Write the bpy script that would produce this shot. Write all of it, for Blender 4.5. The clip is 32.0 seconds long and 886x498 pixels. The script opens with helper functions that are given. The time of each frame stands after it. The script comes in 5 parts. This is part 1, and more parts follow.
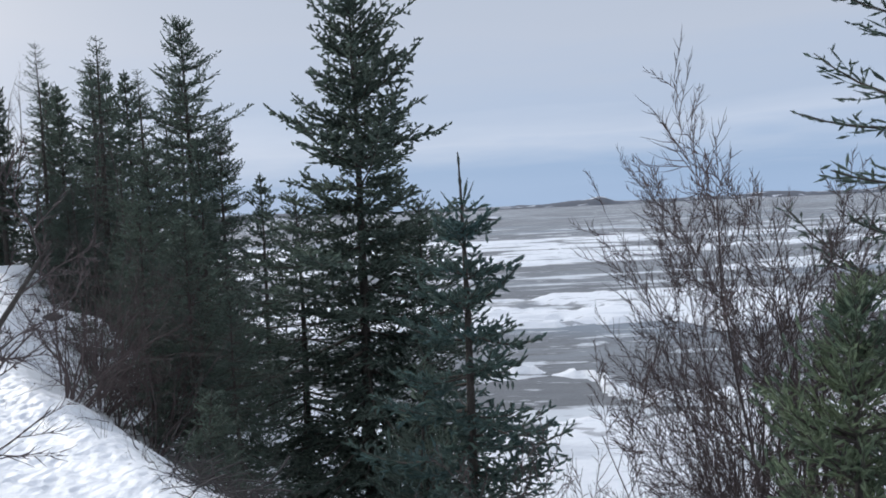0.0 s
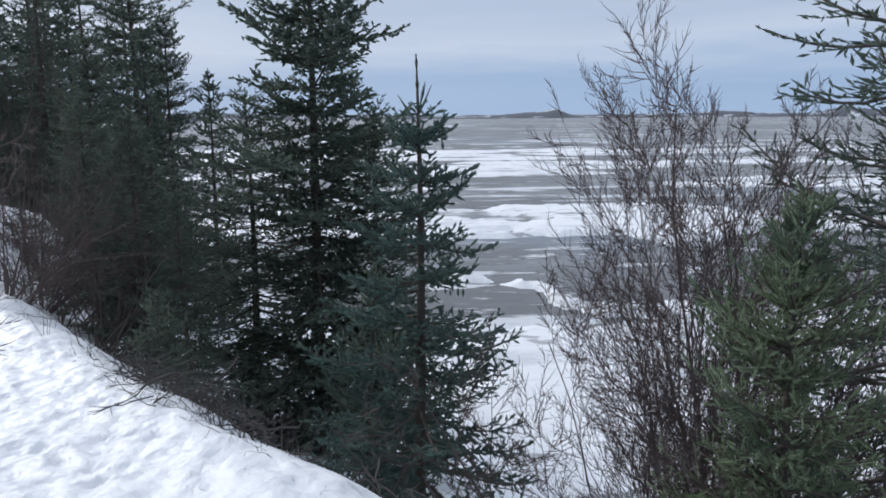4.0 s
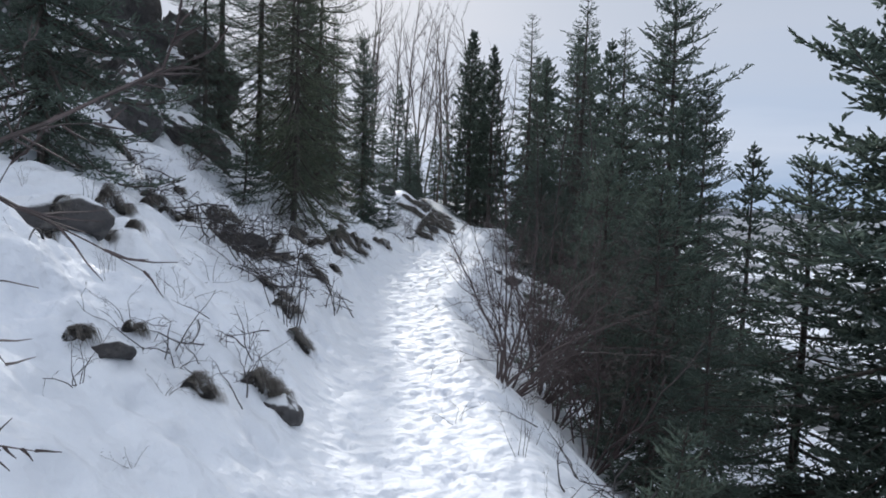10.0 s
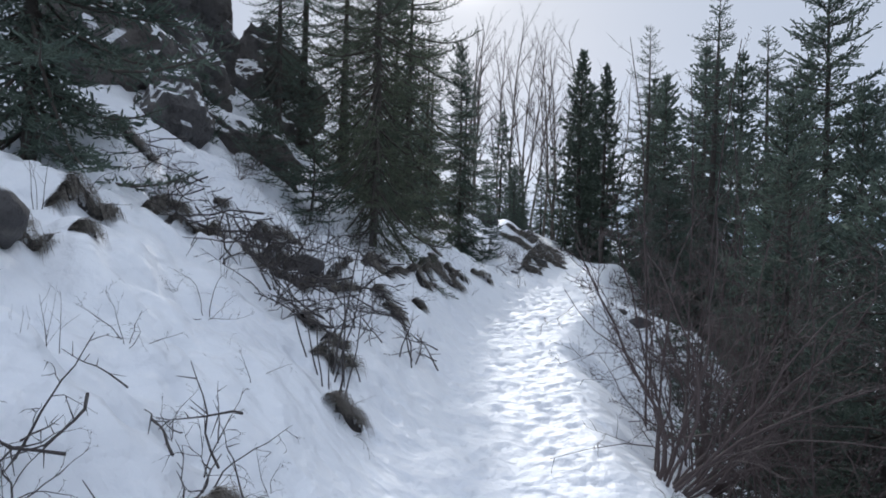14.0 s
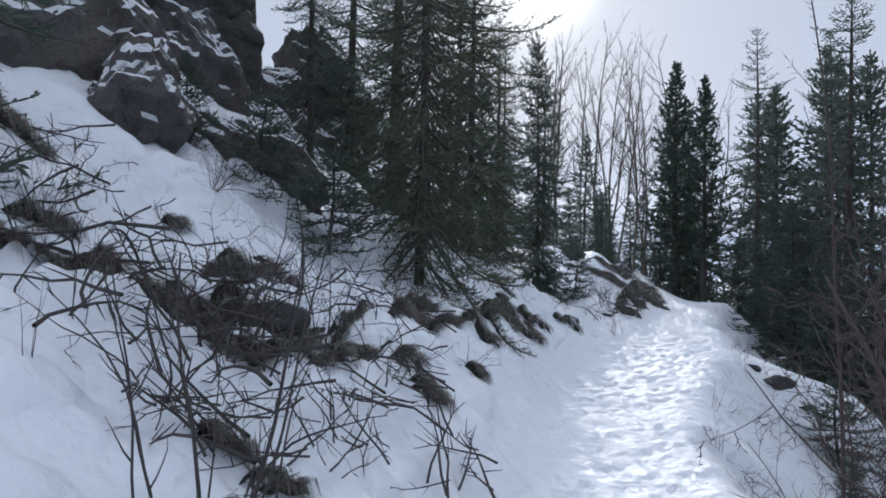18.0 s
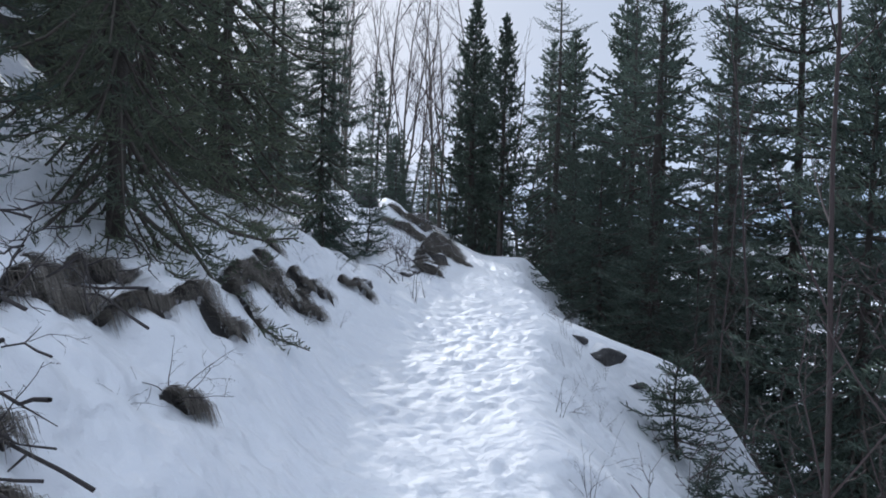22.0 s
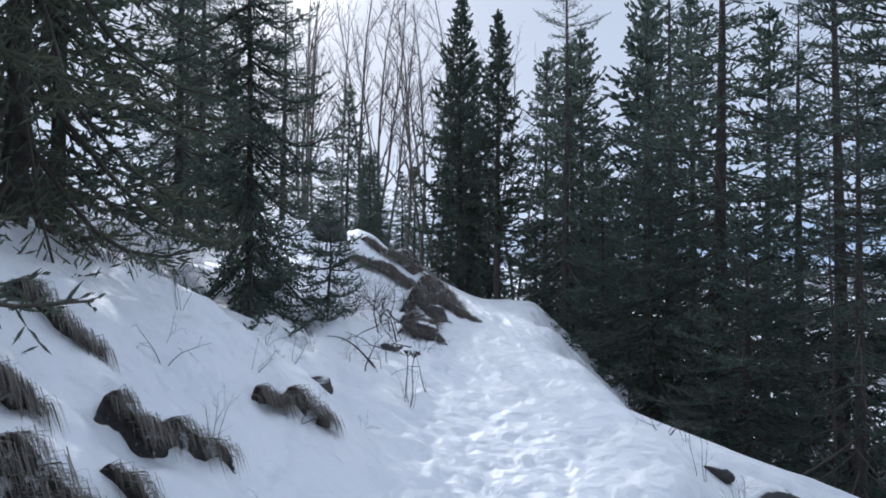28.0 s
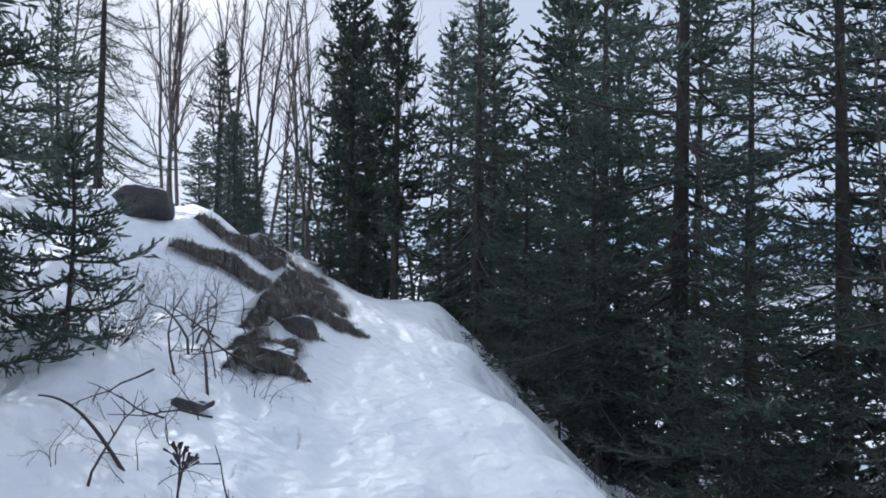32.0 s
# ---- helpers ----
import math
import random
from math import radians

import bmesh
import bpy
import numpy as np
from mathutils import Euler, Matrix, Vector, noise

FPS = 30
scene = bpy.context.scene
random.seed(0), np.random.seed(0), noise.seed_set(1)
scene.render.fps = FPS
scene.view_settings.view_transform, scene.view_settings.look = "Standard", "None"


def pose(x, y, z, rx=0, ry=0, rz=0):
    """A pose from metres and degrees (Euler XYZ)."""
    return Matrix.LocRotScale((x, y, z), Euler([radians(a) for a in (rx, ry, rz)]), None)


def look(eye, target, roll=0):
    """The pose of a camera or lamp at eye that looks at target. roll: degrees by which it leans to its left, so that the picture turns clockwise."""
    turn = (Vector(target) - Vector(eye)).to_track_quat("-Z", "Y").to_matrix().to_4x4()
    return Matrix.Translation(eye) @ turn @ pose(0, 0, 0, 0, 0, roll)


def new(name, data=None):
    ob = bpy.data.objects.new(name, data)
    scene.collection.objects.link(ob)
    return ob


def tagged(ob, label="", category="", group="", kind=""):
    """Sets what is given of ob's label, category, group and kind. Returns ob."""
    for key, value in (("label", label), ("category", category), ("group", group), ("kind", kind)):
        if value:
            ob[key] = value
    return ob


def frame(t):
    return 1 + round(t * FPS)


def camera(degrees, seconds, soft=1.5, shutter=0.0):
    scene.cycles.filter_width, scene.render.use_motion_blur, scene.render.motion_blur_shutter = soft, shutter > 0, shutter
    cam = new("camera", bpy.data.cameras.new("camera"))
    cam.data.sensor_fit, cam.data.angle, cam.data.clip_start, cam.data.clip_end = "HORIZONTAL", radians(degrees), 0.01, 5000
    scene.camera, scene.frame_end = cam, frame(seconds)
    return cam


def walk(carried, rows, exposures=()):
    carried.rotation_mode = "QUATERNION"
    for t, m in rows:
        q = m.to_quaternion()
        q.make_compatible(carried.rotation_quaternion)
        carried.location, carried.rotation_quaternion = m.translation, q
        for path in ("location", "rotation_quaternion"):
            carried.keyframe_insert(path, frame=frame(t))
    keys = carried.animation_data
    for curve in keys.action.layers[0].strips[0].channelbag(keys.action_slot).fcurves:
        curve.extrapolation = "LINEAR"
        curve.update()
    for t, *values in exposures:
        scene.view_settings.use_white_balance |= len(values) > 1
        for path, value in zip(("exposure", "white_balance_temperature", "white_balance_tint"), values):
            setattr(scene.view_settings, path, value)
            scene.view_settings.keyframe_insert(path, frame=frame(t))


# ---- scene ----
cam = camera(61.7, 32.0, 1.8)
METRES, EYE, TILT, LEAN, TURN = 22.0, 1.55, -3.2, 2.8, 0.0
ROWS = [
    (0.0, 0.0, 0.0, 0.0, -0.0, 0.0, -0.0),
    (0.5, 0.0011, 0.0012, -0.0019, -3.14, -2.48, 1.17),
    (1.0, 0.002, 0.0016, -0.0033, -4.06, -4.9, 1.7),
    (1.5, 0.0024, 0.0029, -0.0038, -5.36, -6.46, 1.38),
    (2.0, 0.0031, 0.0039, -0.0033, -6.73, -7.31, 0.85),
    (2.5, 0.0036, 0.0036, -0.0021, -7.85, -7.51, 0.17),
    (4.5, -0.003, 0.0027, -0.0012, 0.61, -6.4, -3.83),
    (5.0, -0.0043, 0.0105, -0.0008, 7.1, -4.84, -4.59),
    (5.5, -0.0034, 0.0205, -0.0009, 11.58, -2.66, -5.11),
    (6.0, -0.0112, 0.0322, -0.0012, 12.99, -1.28, -6.27),
    (6.5, -0.0105, 0.0436, -0.004, 14.71, -0.74, -6.85),
    (7.0, -0.014, 0.0584, -0.0064, 17.05, -0.73, -7.1),
    (7.5, -0.0222, 0.0744, -0.007, 20.08, -0.86, -6.7),
    (8.0, -0.0275, 0.0926, -0.0093, 23.92, -0.98, -5.87),
    (8.5, -0.0358, 0.1059, -0.011, 26.51, -1.04, -4.65),
    (9.0, -0.0401, 0.1229, -0.0126, 27.41, -1.66, -5.07),
    (9.5, -0.0454, 0.1356, -0.0128, 31.09, -2.56, -5.9),
    (10.0, -0.0566, 0.148, -0.0148, 34.83, -2.65, -6.05),
    (10.5, -0.0645, 0.163, -0.017, 37.51, -2.44, -6.08),
    (11.0, -0.0736, 0.1744, -0.0185, 38.89, -1.81, -5.88),
    (11.5, -0.0853, 0.1869, -0.0199, 38.94, -1.28, -5.57),
    (12.0, -0.0925, 0.202, -0.0214, 38.63, -0.66, -5.3),
    (12.5, -0.1054, 0.2161, -0.0237, 38.59, -0.29, -5.14),
    (13.0, -0.1144, 0.2323, -0.0266, 39.39, -0.24, -5.25),
    (13.5, -0.1249, 0.246, -0.0281, 40.97, -0.2, -5.44),
    (14.0, -0.1399, 0.2573, -0.0288, 42.87, -0.3, -5.77),
    (14.5, -0.1503, 0.2745, -0.0302, 44.76, -0.45, -6.18),
    (16.5, -0.2003, 0.3296, -0.0316, 48.64, -0.86, -5.49),
    (17.0, -0.2141, 0.3422, -0.0303, 49.08, -0.35, -4.84),
    (17.5, -0.2248, 0.359, -0.0282, 49.22, 0.64, -4.72),
    (18.0, -0.2382, 0.3717, -0.0282, 49.15, 2.01, -5.21),
    (18.5, -0.2512, 0.3847, -0.0273, 48.72, 3.32, -5.95),
    (19.0, -0.2611, 0.4007, -0.0277, 48.5, 3.69, -5.84),
    (19.5, -0.2743, 0.4134, -0.0292, 47.04, 2.98, -5.19),
    (20.0, -0.2866, 0.4272, -0.0289, 44.67, 2.1, -4.92),
    (20.5, -0.2955, 0.4428, -0.0276, 41.56, 1.23, -5.01),
    (21.0, -0.3098, 0.4561, -0.0296, 37.36, 0.86, -6.02),
    (21.5, -0.3219, 0.47, -0.0298, 32.21, -0.65, -6.2),
    (22.0, -0.3332, 0.4854, -0.027, 32.95, -0.2, -5.71),
    (22.5, -0.3475, 0.4959, -0.0257, 32.18, 1.61, -5.7),
    (23.0, -0.3587, 0.5074, -0.0251, 32.26, 2.15, -5.35),
    (23.5, -0.3675, 0.5238, -0.0237, 32.38, 2.09, -5.03),
    (24.0, -0.3786, 0.5361, -0.0243, 32.31, 1.57, -4.85),
    (24.5, -0.3909, 0.5477, -0.0233, 32.11, 0.83, -4.92),
    (26.5, -0.4332, 0.6129, -0.0206, 31.8, 0.07, -5.75),
    (27.0, -0.4457, 0.6269, -0.0214, 32.19, 0.46, -5.67),
    (27.5, -0.4577, 0.6415, -0.0204, 30.76, 0.51, -5.02),
    (28.0, -0.465, 0.6592, -0.0187, 31.01, 2.67, -4.26),
    (28.5, -0.477, 0.6767, -0.0193, 28.67, 3.64, -5.02),
    (29.0, -0.4857, 0.6947, -0.0192, 27.42, 2.88, -4.9),
    (29.5, -0.4907, 0.7131, -0.0184, 27.93, 2.27, -4.18),
    (30.0, -0.4999, 0.7278, -0.0182, 28.16, 1.92, -3.69),
    (30.5, -0.5092, 0.7458, -0.0187, 27.92, 1.75, -3.56),
    (31.0, -0.5171, 0.7678, -0.0178, 26.75, 2.16, -3.67),
    (31.5, -0.5292, 0.7868, -0.015, 24.97, 2.7, -4.04),
    (32.0, -0.536, 0.8039, -0.0152, 23.22, 2.88, -4.47),
]
walk(cam, [(t, pose(0, 0, EYE, TILT, LEAN, TURN) @ pose(METRES * x, METRES * y, METRES * z, 90 + pitch, roll, yaw)) for t, x, y, z, yaw, pitch, roll in ROWS],
     [(0.0, 0.20, 6150, 10), (3.0, 0.20, 6120, 10), (7.0, 0.18, 6200, 10), (13.0, 0.20, 6030, 10), (19.0, 0.22, 5850, 10), (32.0, 0.36, 5750, 10)])

# ---- light: a hazy low sun through thin cloud ----
SUN_AZ, SUN_EL = radians(-42.0), radians(22.0)
SUN_DIR = Vector((math.sin(SUN_AZ) * math.cos(SUN_EL), math.cos(SUN_AZ) * math.cos(SUN_EL), math.sin(SUN_EL)))


def build_world():
    w = bpy.data.worlds.new("winter_sky")
    scene.world = w
    w.use_nodes = True
    nt = w.node_tree
    nt.nodes.clear()
    N = lambda kind, **kw: make_node(nt, kind, **kw)
    sky = N("ShaderNodeTexSky")
    sky.sky_type, sky.sun_disc = "NISHITA", False
    sky.sun_elevation, sky.sun_rotation = SUN_EL, SUN_AZ
    sky.air_density, sky.dust_density = 1.0, 2.0
    co = N("ShaderNodeTexCoord")
    sep = N("ShaderNodeSeparateXYZ")
    nt.links.new(co.outputs["Generated"], sep.inputs[0])
    # layered cloud, greyer and bluer low down over the sea
    stretch = N("ShaderNodeMapping")
    stretch.inputs["Scale"].default_value = (1.6, 1.6, 13.0)
    nt.links.new(co.outputs["Generated"], stretch.inputs[0])
    nz = N("ShaderNodeTexNoise")
    nz.inputs["Scale"].default_value, nz.inputs["Detail"].default_value, nz.inputs["Roughness"].default_value = 1.3, 6.0, 0.55
    nt.links.new(stretch.outputs[0], nz.inputs["Vector"])
    lift = N("ShaderNodeMath", operation="MULTIPLY_ADD")
    nt.links.new(nz.outputs["Fac"], lift.inputs[0])
    lift.inputs[1].default_value = 0.14
    nt.links.new(sep.outputs["Z"], lift.inputs[2])
    ramp = N("ShaderNodeValToRGB")
    els = ramp.color_ramp.elements
    els[0].position, els[0].color = 0.06, (0.36, 0.47, 0.64, 1)
    els[1].position, els[1].color = 0.95, (0.82, 0.86, 0.93, 1)
    for p, c in ((0.115, (0.33, 0.44, 0.61, 1)), (0.16, (0.52, 0.58, 0.69, 1)), (0.20, (0.44, 0.51, 0.63, 1)), (0.28, (0.49, 0.53, 0.61, 1)), (0.42, (0.47, 0.51, 0.58, 1)), (0.62, (0.62, 0.66, 0.73, 1))):
        el = els.new(p)
        el.color = c
    nt.links.new(lift.outputs[0], ramp.inputs[0])
    # thin cloud scatters the sun's light round the sun
    dot = N("ShaderNodeVectorMath", operation="DOT_PRODUCT")
    nt.links.new(co.outputs["Generated"], dot.inputs[0])
    dot.inputs[1].default_value = SUN_DIR
    pos = N("ShaderNodeMath", operation="MAXIMUM")
    nt.links.new(dot.outputs["Value"], pos.inputs[0])
    pos.inputs[1].default_value = 0.0
    glow = None
    for power, amount in ((50.0, 0.05), (900.0, 2.0)):
        pw = N("ShaderNodeMath", operation="POWER")
        nt.links.new(pos.outputs[0], pw.inputs[0])
        pw.inputs[1].default_value = power
        ml = N("ShaderNodeMath", operation="MULTIPLY_ADD")
        nt.links.new(pw.outputs[0], ml.inputs[0])
        ml.inputs[1].default_value = amount
        if glow:
            nt.links.new(glow.outputs[0], ml.inputs[2])
        else:
            ml.inputs[2].default_value = 0.0
        glow = ml
    tint = N("ShaderNodeVectorMath", operation="SCALE")
    tint.inputs[0].default_value = (1.0, 0.94, 0.83)
    nt.links.new(glow.outputs[0], tint.inputs["Scale"])
    add = N("ShaderNodeVectorMath", operation="ADD")
    nt.links.new(ramp.outputs["Color"], add.inputs[0])
    nt.links.new(tint.outputs[0], add.inputs[1])
    clear = N("ShaderNodeBackground")
    clear.inputs["Strength"].default_value = 0.05
    nt.links.new(sky.outputs[0], clear.inputs["Color"])
    cloud = N("ShaderNodeBackground")
    cloud.inputs["Strength"].default_value = 1.0
    nt.links.new(add.outputs[0], cloud.inputs["Color"])
    mix = N("ShaderNodeMixShader")
    mix.inputs[0].default_value = 0.9
    nt.links.new(clear.outputs[0], mix.inputs[1])
    nt.links.new(cloud.outputs[0], mix.inputs[2])
    out = N("ShaderNodeOutputWorld")
    nt.links.new(mix.outputs[0], out.inputs["Surface"])


def make_node(nt, kind, **kw):
    n = nt.nodes.new(kind)
    for k, v in kw.items():
        if k == "operation":
            n.operation = v
    return n


build_world()
sun_data = bpy.data.lights.new("sun", "SUN")
sun_data.energy, sun_data.angle, sun_data.color = 1.75, radians(1.2), (1.0, 0.95, 0.88)
sun_lamp = new("sun", sun_data)
sun_lamp.matrix_world = look(tuple(SUN_DIR * 60), (0, 0, 0))

# ---- materials ----


def material(name, base, rough=0.7, metal=0.0, spots=(), bump=(), island=0.0, snow=None, objrand=0.0, sheer=0.0, spec=0.5, squash=None):
    """Principled surface. spots: (scale, colour, low, high, detail) blended one over another; bump: (scale, height metres);
    island: brightness spread from piece to piece; snow: (normal z low, high) where snow lies on upward faces."""
    m = bpy.data.materials.new(name)
    m.use_nodes = True
    nt = m.node_tree
    bs = nt.nodes["Principled BSDF"]
    bs.inputs["Roughness"].default_value, bs.inputs["Metallic"].default_value = rough, metal
    bs.inputs["Specular IOR Level"].default_value = spec
    L = nt.links.new
    geo = nt.nodes.new("ShaderNodeNewGeometry")
    tex = nt.nodes.new("ShaderNodeTexCoord")
    coord = geo.outputs["Position"]
    if squash:
        mp = nt.nodes.new("ShaderNodeMapping")
        mp.inputs["Scale"].default_value = squash
        L(coord, mp.inputs[0])
        coord = mp.outputs[0]
    rgb = nt.nodes.new("ShaderNodeRGB")
    rgb.outputs[0].default_value = (*base, 1)
    col = rgb.outputs[0]

    def fbm(scale, detail=4.0, rough_=0.6):
        n = nt.nodes.new("ShaderNodeTexNoise")
        n.inputs["Scale"].default_value, n.inputs["Detail"].default_value, n.inputs["Roughness"].default_value = scale, detail, rough_
        L(coord, n.inputs["Vector"])
        return n.outputs["Fac"]

    def step(value, lo, hi):
        r = nt.nodes.new("ShaderNodeMapRange")
        r.interpolation_type = "SMOOTHSTEP"
        r.inputs["From Min"].default_value, r.inputs["From Max"].default_value = lo, hi
        L(value, r.inputs["Value"])
        return r.outputs["Result"]

    def blend(fac, a, b):
        x = nt.nodes.new("ShaderNodeMix")
        x.data_type = "RGBA"
        L(fac, x.inputs["Factor"])
        L(a, x.inputs[6])
        if isinstance(b, tuple):
            x.inputs[7].default_value = (*b, 1)
        else:
            L(b, x.inputs[7])
        return x.outputs[2]

    for scale, colour, lo, hi, detail in spots:
        col = blend(step(fbm(scale, detail), lo, hi), col, colour)
    if island or objrand:
        hsv = nt.nodes.new("ShaderNodeHueSaturation")
        r = nt.nodes.new("ShaderNodeMapRange")
        spread = island or objrand
        r.inputs["To Min"].default_value, r.inputs["To Max"].default_value = 1 - spread, 1 + spread
        if island:
            L(geo.outputs["Random Per Island"], r.inputs["Value"])
        else:
            inf = nt.nodes.new("ShaderNodeObjectInfo")
            L(inf.outputs["Random"], r.inputs["Value"])
        L(r.outputs["Result"], hsv.inputs["Value"])
        L(col, hsv.inputs["Color"])
        col = hsv.outputs["Color"]
    if snow:
        sepn = nt.nodes.new("ShaderNodeSeparateXYZ")
        L(geo.outputs["Normal"], sepn.inputs[0])
        jit = nt.nodes.new("ShaderNodeMath")
        jit.operation = "MULTIPLY_ADD"
        L(fbm(3.0, 5.0), jit.inputs[0])
        jit.inputs[1].default_value = 0.5
        L(sepn.outputs["Z"], jit.inputs[2])
        fac = step(jit.outputs[0], snow[0] + 0.25, snow[1] + 0.25)
        col = blend(fac, col, (0.84, 0.86, 0.9))
    L(col, bs.inputs["Base Color"])
    last = None
    for scale, height, *fine in bump:
        b = nt.nodes.new("ShaderNodeBump")
        b.inputs["Distance"].default_value = height
        L(fbm(scale, fine[0] if fine else 5.0, 0.65 if not fine else 0.5), b.inputs["Height"])
        if last:
            L(last, b.inputs["Normal"])
        last = b.outputs["Normal"]
    if last:
        L(last, bs.inputs["Normal"])
    if sheer:
        # thin needles let some of the light behind them through
        tr = nt.nodes.new("ShaderNodeBsdfTranslucent")
        L(col, tr.inputs["Color"])
        mixer = nt.nodes.new("ShaderNodeMixShader")
        mixer.inputs[0].default_value = sheer
        L(bs.outputs[0], mixer.inputs[1])
        L(tr.outputs[0], mixer.inputs[2])
        L(mixer.outputs[0], nt.nodes["Material Output"].inputs["Surface"])
    return m


M_SNOW = material("snow", (0.79, 0.815, 0.86), 0.55, spots=((0.7, (0.74, 0.77, 0.83), 0.45, 0.7, 4.0), (9.0, (0.83, 0.845, 0.88), 0.5, 0.8, 3.0)),
                  bump=((2.2, 0.09, 1.5), (6.5, 0.055, 1.5), (24.0, 0.008, 2.0), (70.0, 0.003, 2.0)), spec=0.3)
M_SLUSH = material("slush_ice", (0.13, 0.135, 0.145), 0.5, spots=((0.05, (0.2, 0.215, 0.235), 0.45, 0.6, 6.0), (0.4, (0.1, 0.1, 0.107), 0.45, 0.62, 6.0), (0.16, (0.55, 0.58, 0.62), 0.60, 0.72, 8.0), (0.02, (0.22, 0.265, 0.32), 0.55, 0.68, 3.0), (0.07, (0.62, 0.65, 0.69), 0.575, 0.605, 9.0), (0.4, (0.6, 0.63, 0.67), 0.60, 0.63, 8.0), (1.6, (0.5, 0.52, 0.55), 0.62, 0.66, 6.0)),
                   bump=((0.8, 0.06), (6.0, 0.02)), squash=(0.35, 1.4, 1.0))
M_FLOE = material("snow_on_ice", (0.85, 0.87, 0.91), 0.6, spots=((0.25, (0.62, 0.65, 0.70), 0.52, 0.66, 5.0), (2.0, (0.78, 0.81, 0.86), 0.5, 0.7, 4.0), (0.12, (0.33, 0.34, 0.36), 0.575, 0.61, 9.0), (0.6, (0.42, 0.43, 0.46), 0.60, 0.64, 7.0)), bump=((1.2, 0.12), (6.0, 0.05)), squash=(0.45, 1.5, 1.0))
M_ROCK = material("cliff_rock", (0.095, 0.09, 0.09), 0.85, spots=((0.6, (0.11, 0.098, 0.09), 0.42, 0.6, 6.0), (2.5, (0.16, 0.145, 0.135), 0.55, 0.72, 6.0), (14.0, (0.12, 0.11, 0.10), 0.58, 0.75, 4.0)),
                  bump=((1.2, 0.30), (5.0, 0.12), (30.0, 0.02)), snow=(0.42, 0.56))
M_STONE = material("dark_stone", (0.075, 0.072, 0.074), 0.85, spots=((4.0, (0.15, 0.14, 0.13), 0.5, 0.7, 6.0), (18.0, (0.045, 0.04, 0.04), 0.55, 0.7, 4.0)), bump=((9.0, 0.06), (50.0, 0.015)), snow=(0.72, 0.86), objrand=0.25)
M_SOIL = material("bare_soil", (0.06, 0.056, 0.056), 0.95, spots=((6.0, (0.09, 0.083, 0.08), 0.5, 0.7, 6.0), (25.0, (0.045, 0.042, 0.041), 0.45, 0.6, 4.0), (40.0, (0.16, 0.145, 0.13), 0.6, 0.7, 3.0), (9.0, (0.78, 0.80, 0.85), 0.55, 0.59, 6.0)), bump=((14.0, 0.08), (60.0, 0.03)), snow=(0.55, 0.72))
M_BARK = material("spruce_bark", (0.075, 0.064, 0.056), 0.9, spots=((7.0, (0.06, 0.05, 0.045), 0.45, 0.65, 5.0), (30.0, (0.17, 0.15, 0.135), 0.6, 0.75, 4.0)), bump=((18.0, 0.03), (70.0, 0.01)))
M_LIMB = material("spruce_limb", (0.08, 0.068, 0.058), 0.9, island=0.3)
M_NEEDLE = material("spruce_needles", (0.125, 0.16, 0.13), 0.5, spots=((1.1, (0.095, 0.13, 0.11), 0.42, 0.65, 4.0),), island=0.5, sheer=0.55)
M_NEEDLE_G = material("green_needles", (0.21, 0.26, 0.16), 0.5, spots=((2.0, (0.12, 0.17, 0.12), 0.45, 0.65, 4.0),), island=0.5, sheer=0.4)
M_NEEDLE_O = material("olive_needles", (0.135, 0.155, 0.105), 0.5, spots=((1.3, (0.10, 0.125, 0.095), 0.42, 0.65, 4.0),), island=0.5, sheer=0.5)
M_NEEDLE_B = material("bluish_needles", (0.10, 0.145, 0.125), 0.5, spots=((1.6, (0.085, 0.14, 0.135), 0.42, 0.65, 4.0),), island=0.45, sheer=0.45)
M_NEEDLE_P = material("pine_needles", (0.10, 0.13, 0.10), 0.5, spots=((1.3, (0.075, 0.10, 0.08), 0.42, 0.65, 4.0),), island=0.5, sheer=0.4)
M_TWIG = material("bare_twigs", (0.078, 0.058, 0.056), 0.8, island=0.35)
M_BIRCH = material("grey_bark", (0.17, 0.145, 0.125), 0.85, spots=((5.0, (0.10, 0.085, 0.075), 0.5, 0.65, 5.0), (20.0, (0.27, 0.24, 0.21), 0.6, 0.75, 4.0)), bump=((30.0, 0.01),))
M_STALK = material("dead_stalks", (0.048, 0.042, 0.042), 0.85, island=0.4)
M_GRASS = material("dry_grass", (0.175, 0.158, 0.138), 0.85, island=0.65)
M_SHORE = material("far_shore", (0.085, 0.095, 0.12), 0.9, spots=((0.02, (0.66, 0.70, 0.77), 0.56, 0.62, 6.0), (0.08, (0.09, 0.09, 0.10), 0.55, 0.65, 5.0)))

# ---- mesh helpers ----


def mesh_from(name, verts, faces, mat, smooth=False):
    """A mesh from arrays: verts (n, 3), faces (m, 3 or 4)."""
    me = bpy.data.meshes.new(name)
    verts, faces = np.asarray(verts, np.float32), np.asarray(faces, np.int32)
    k = faces.shape[1]
    me.vertices.add(len(verts))
    me.vertices.foreach_set("co", verts.ravel())
    me.loops.add(faces.size)
    me.loops.foreach_set("vertex_index", faces.ravel())
    me.polygons.add(len(faces))
    me.polygons.foreach_set("loop_start", np.arange(0, faces.size, k, dtype=np.int32))
    me.polygons.foreach_set("loop_total", np.full(len(faces), k, np.int32))
    me.update(calc_edges=True)
    me.validate()
    me.materials.append(mat)
    me.polygons.foreach_set("use_smooth", np.full(len(faces), smooth))
    return me


def part(name, me, parent, label=""):
    ob = new(name, me)
    ob.parent = parent
    return tagged(ob, label)


def thing(name, m, label, category, group="", kind=""):
    ob = new(name)
    ob.matrix_world = m
    return tagged(ob, label, category, group, kind)


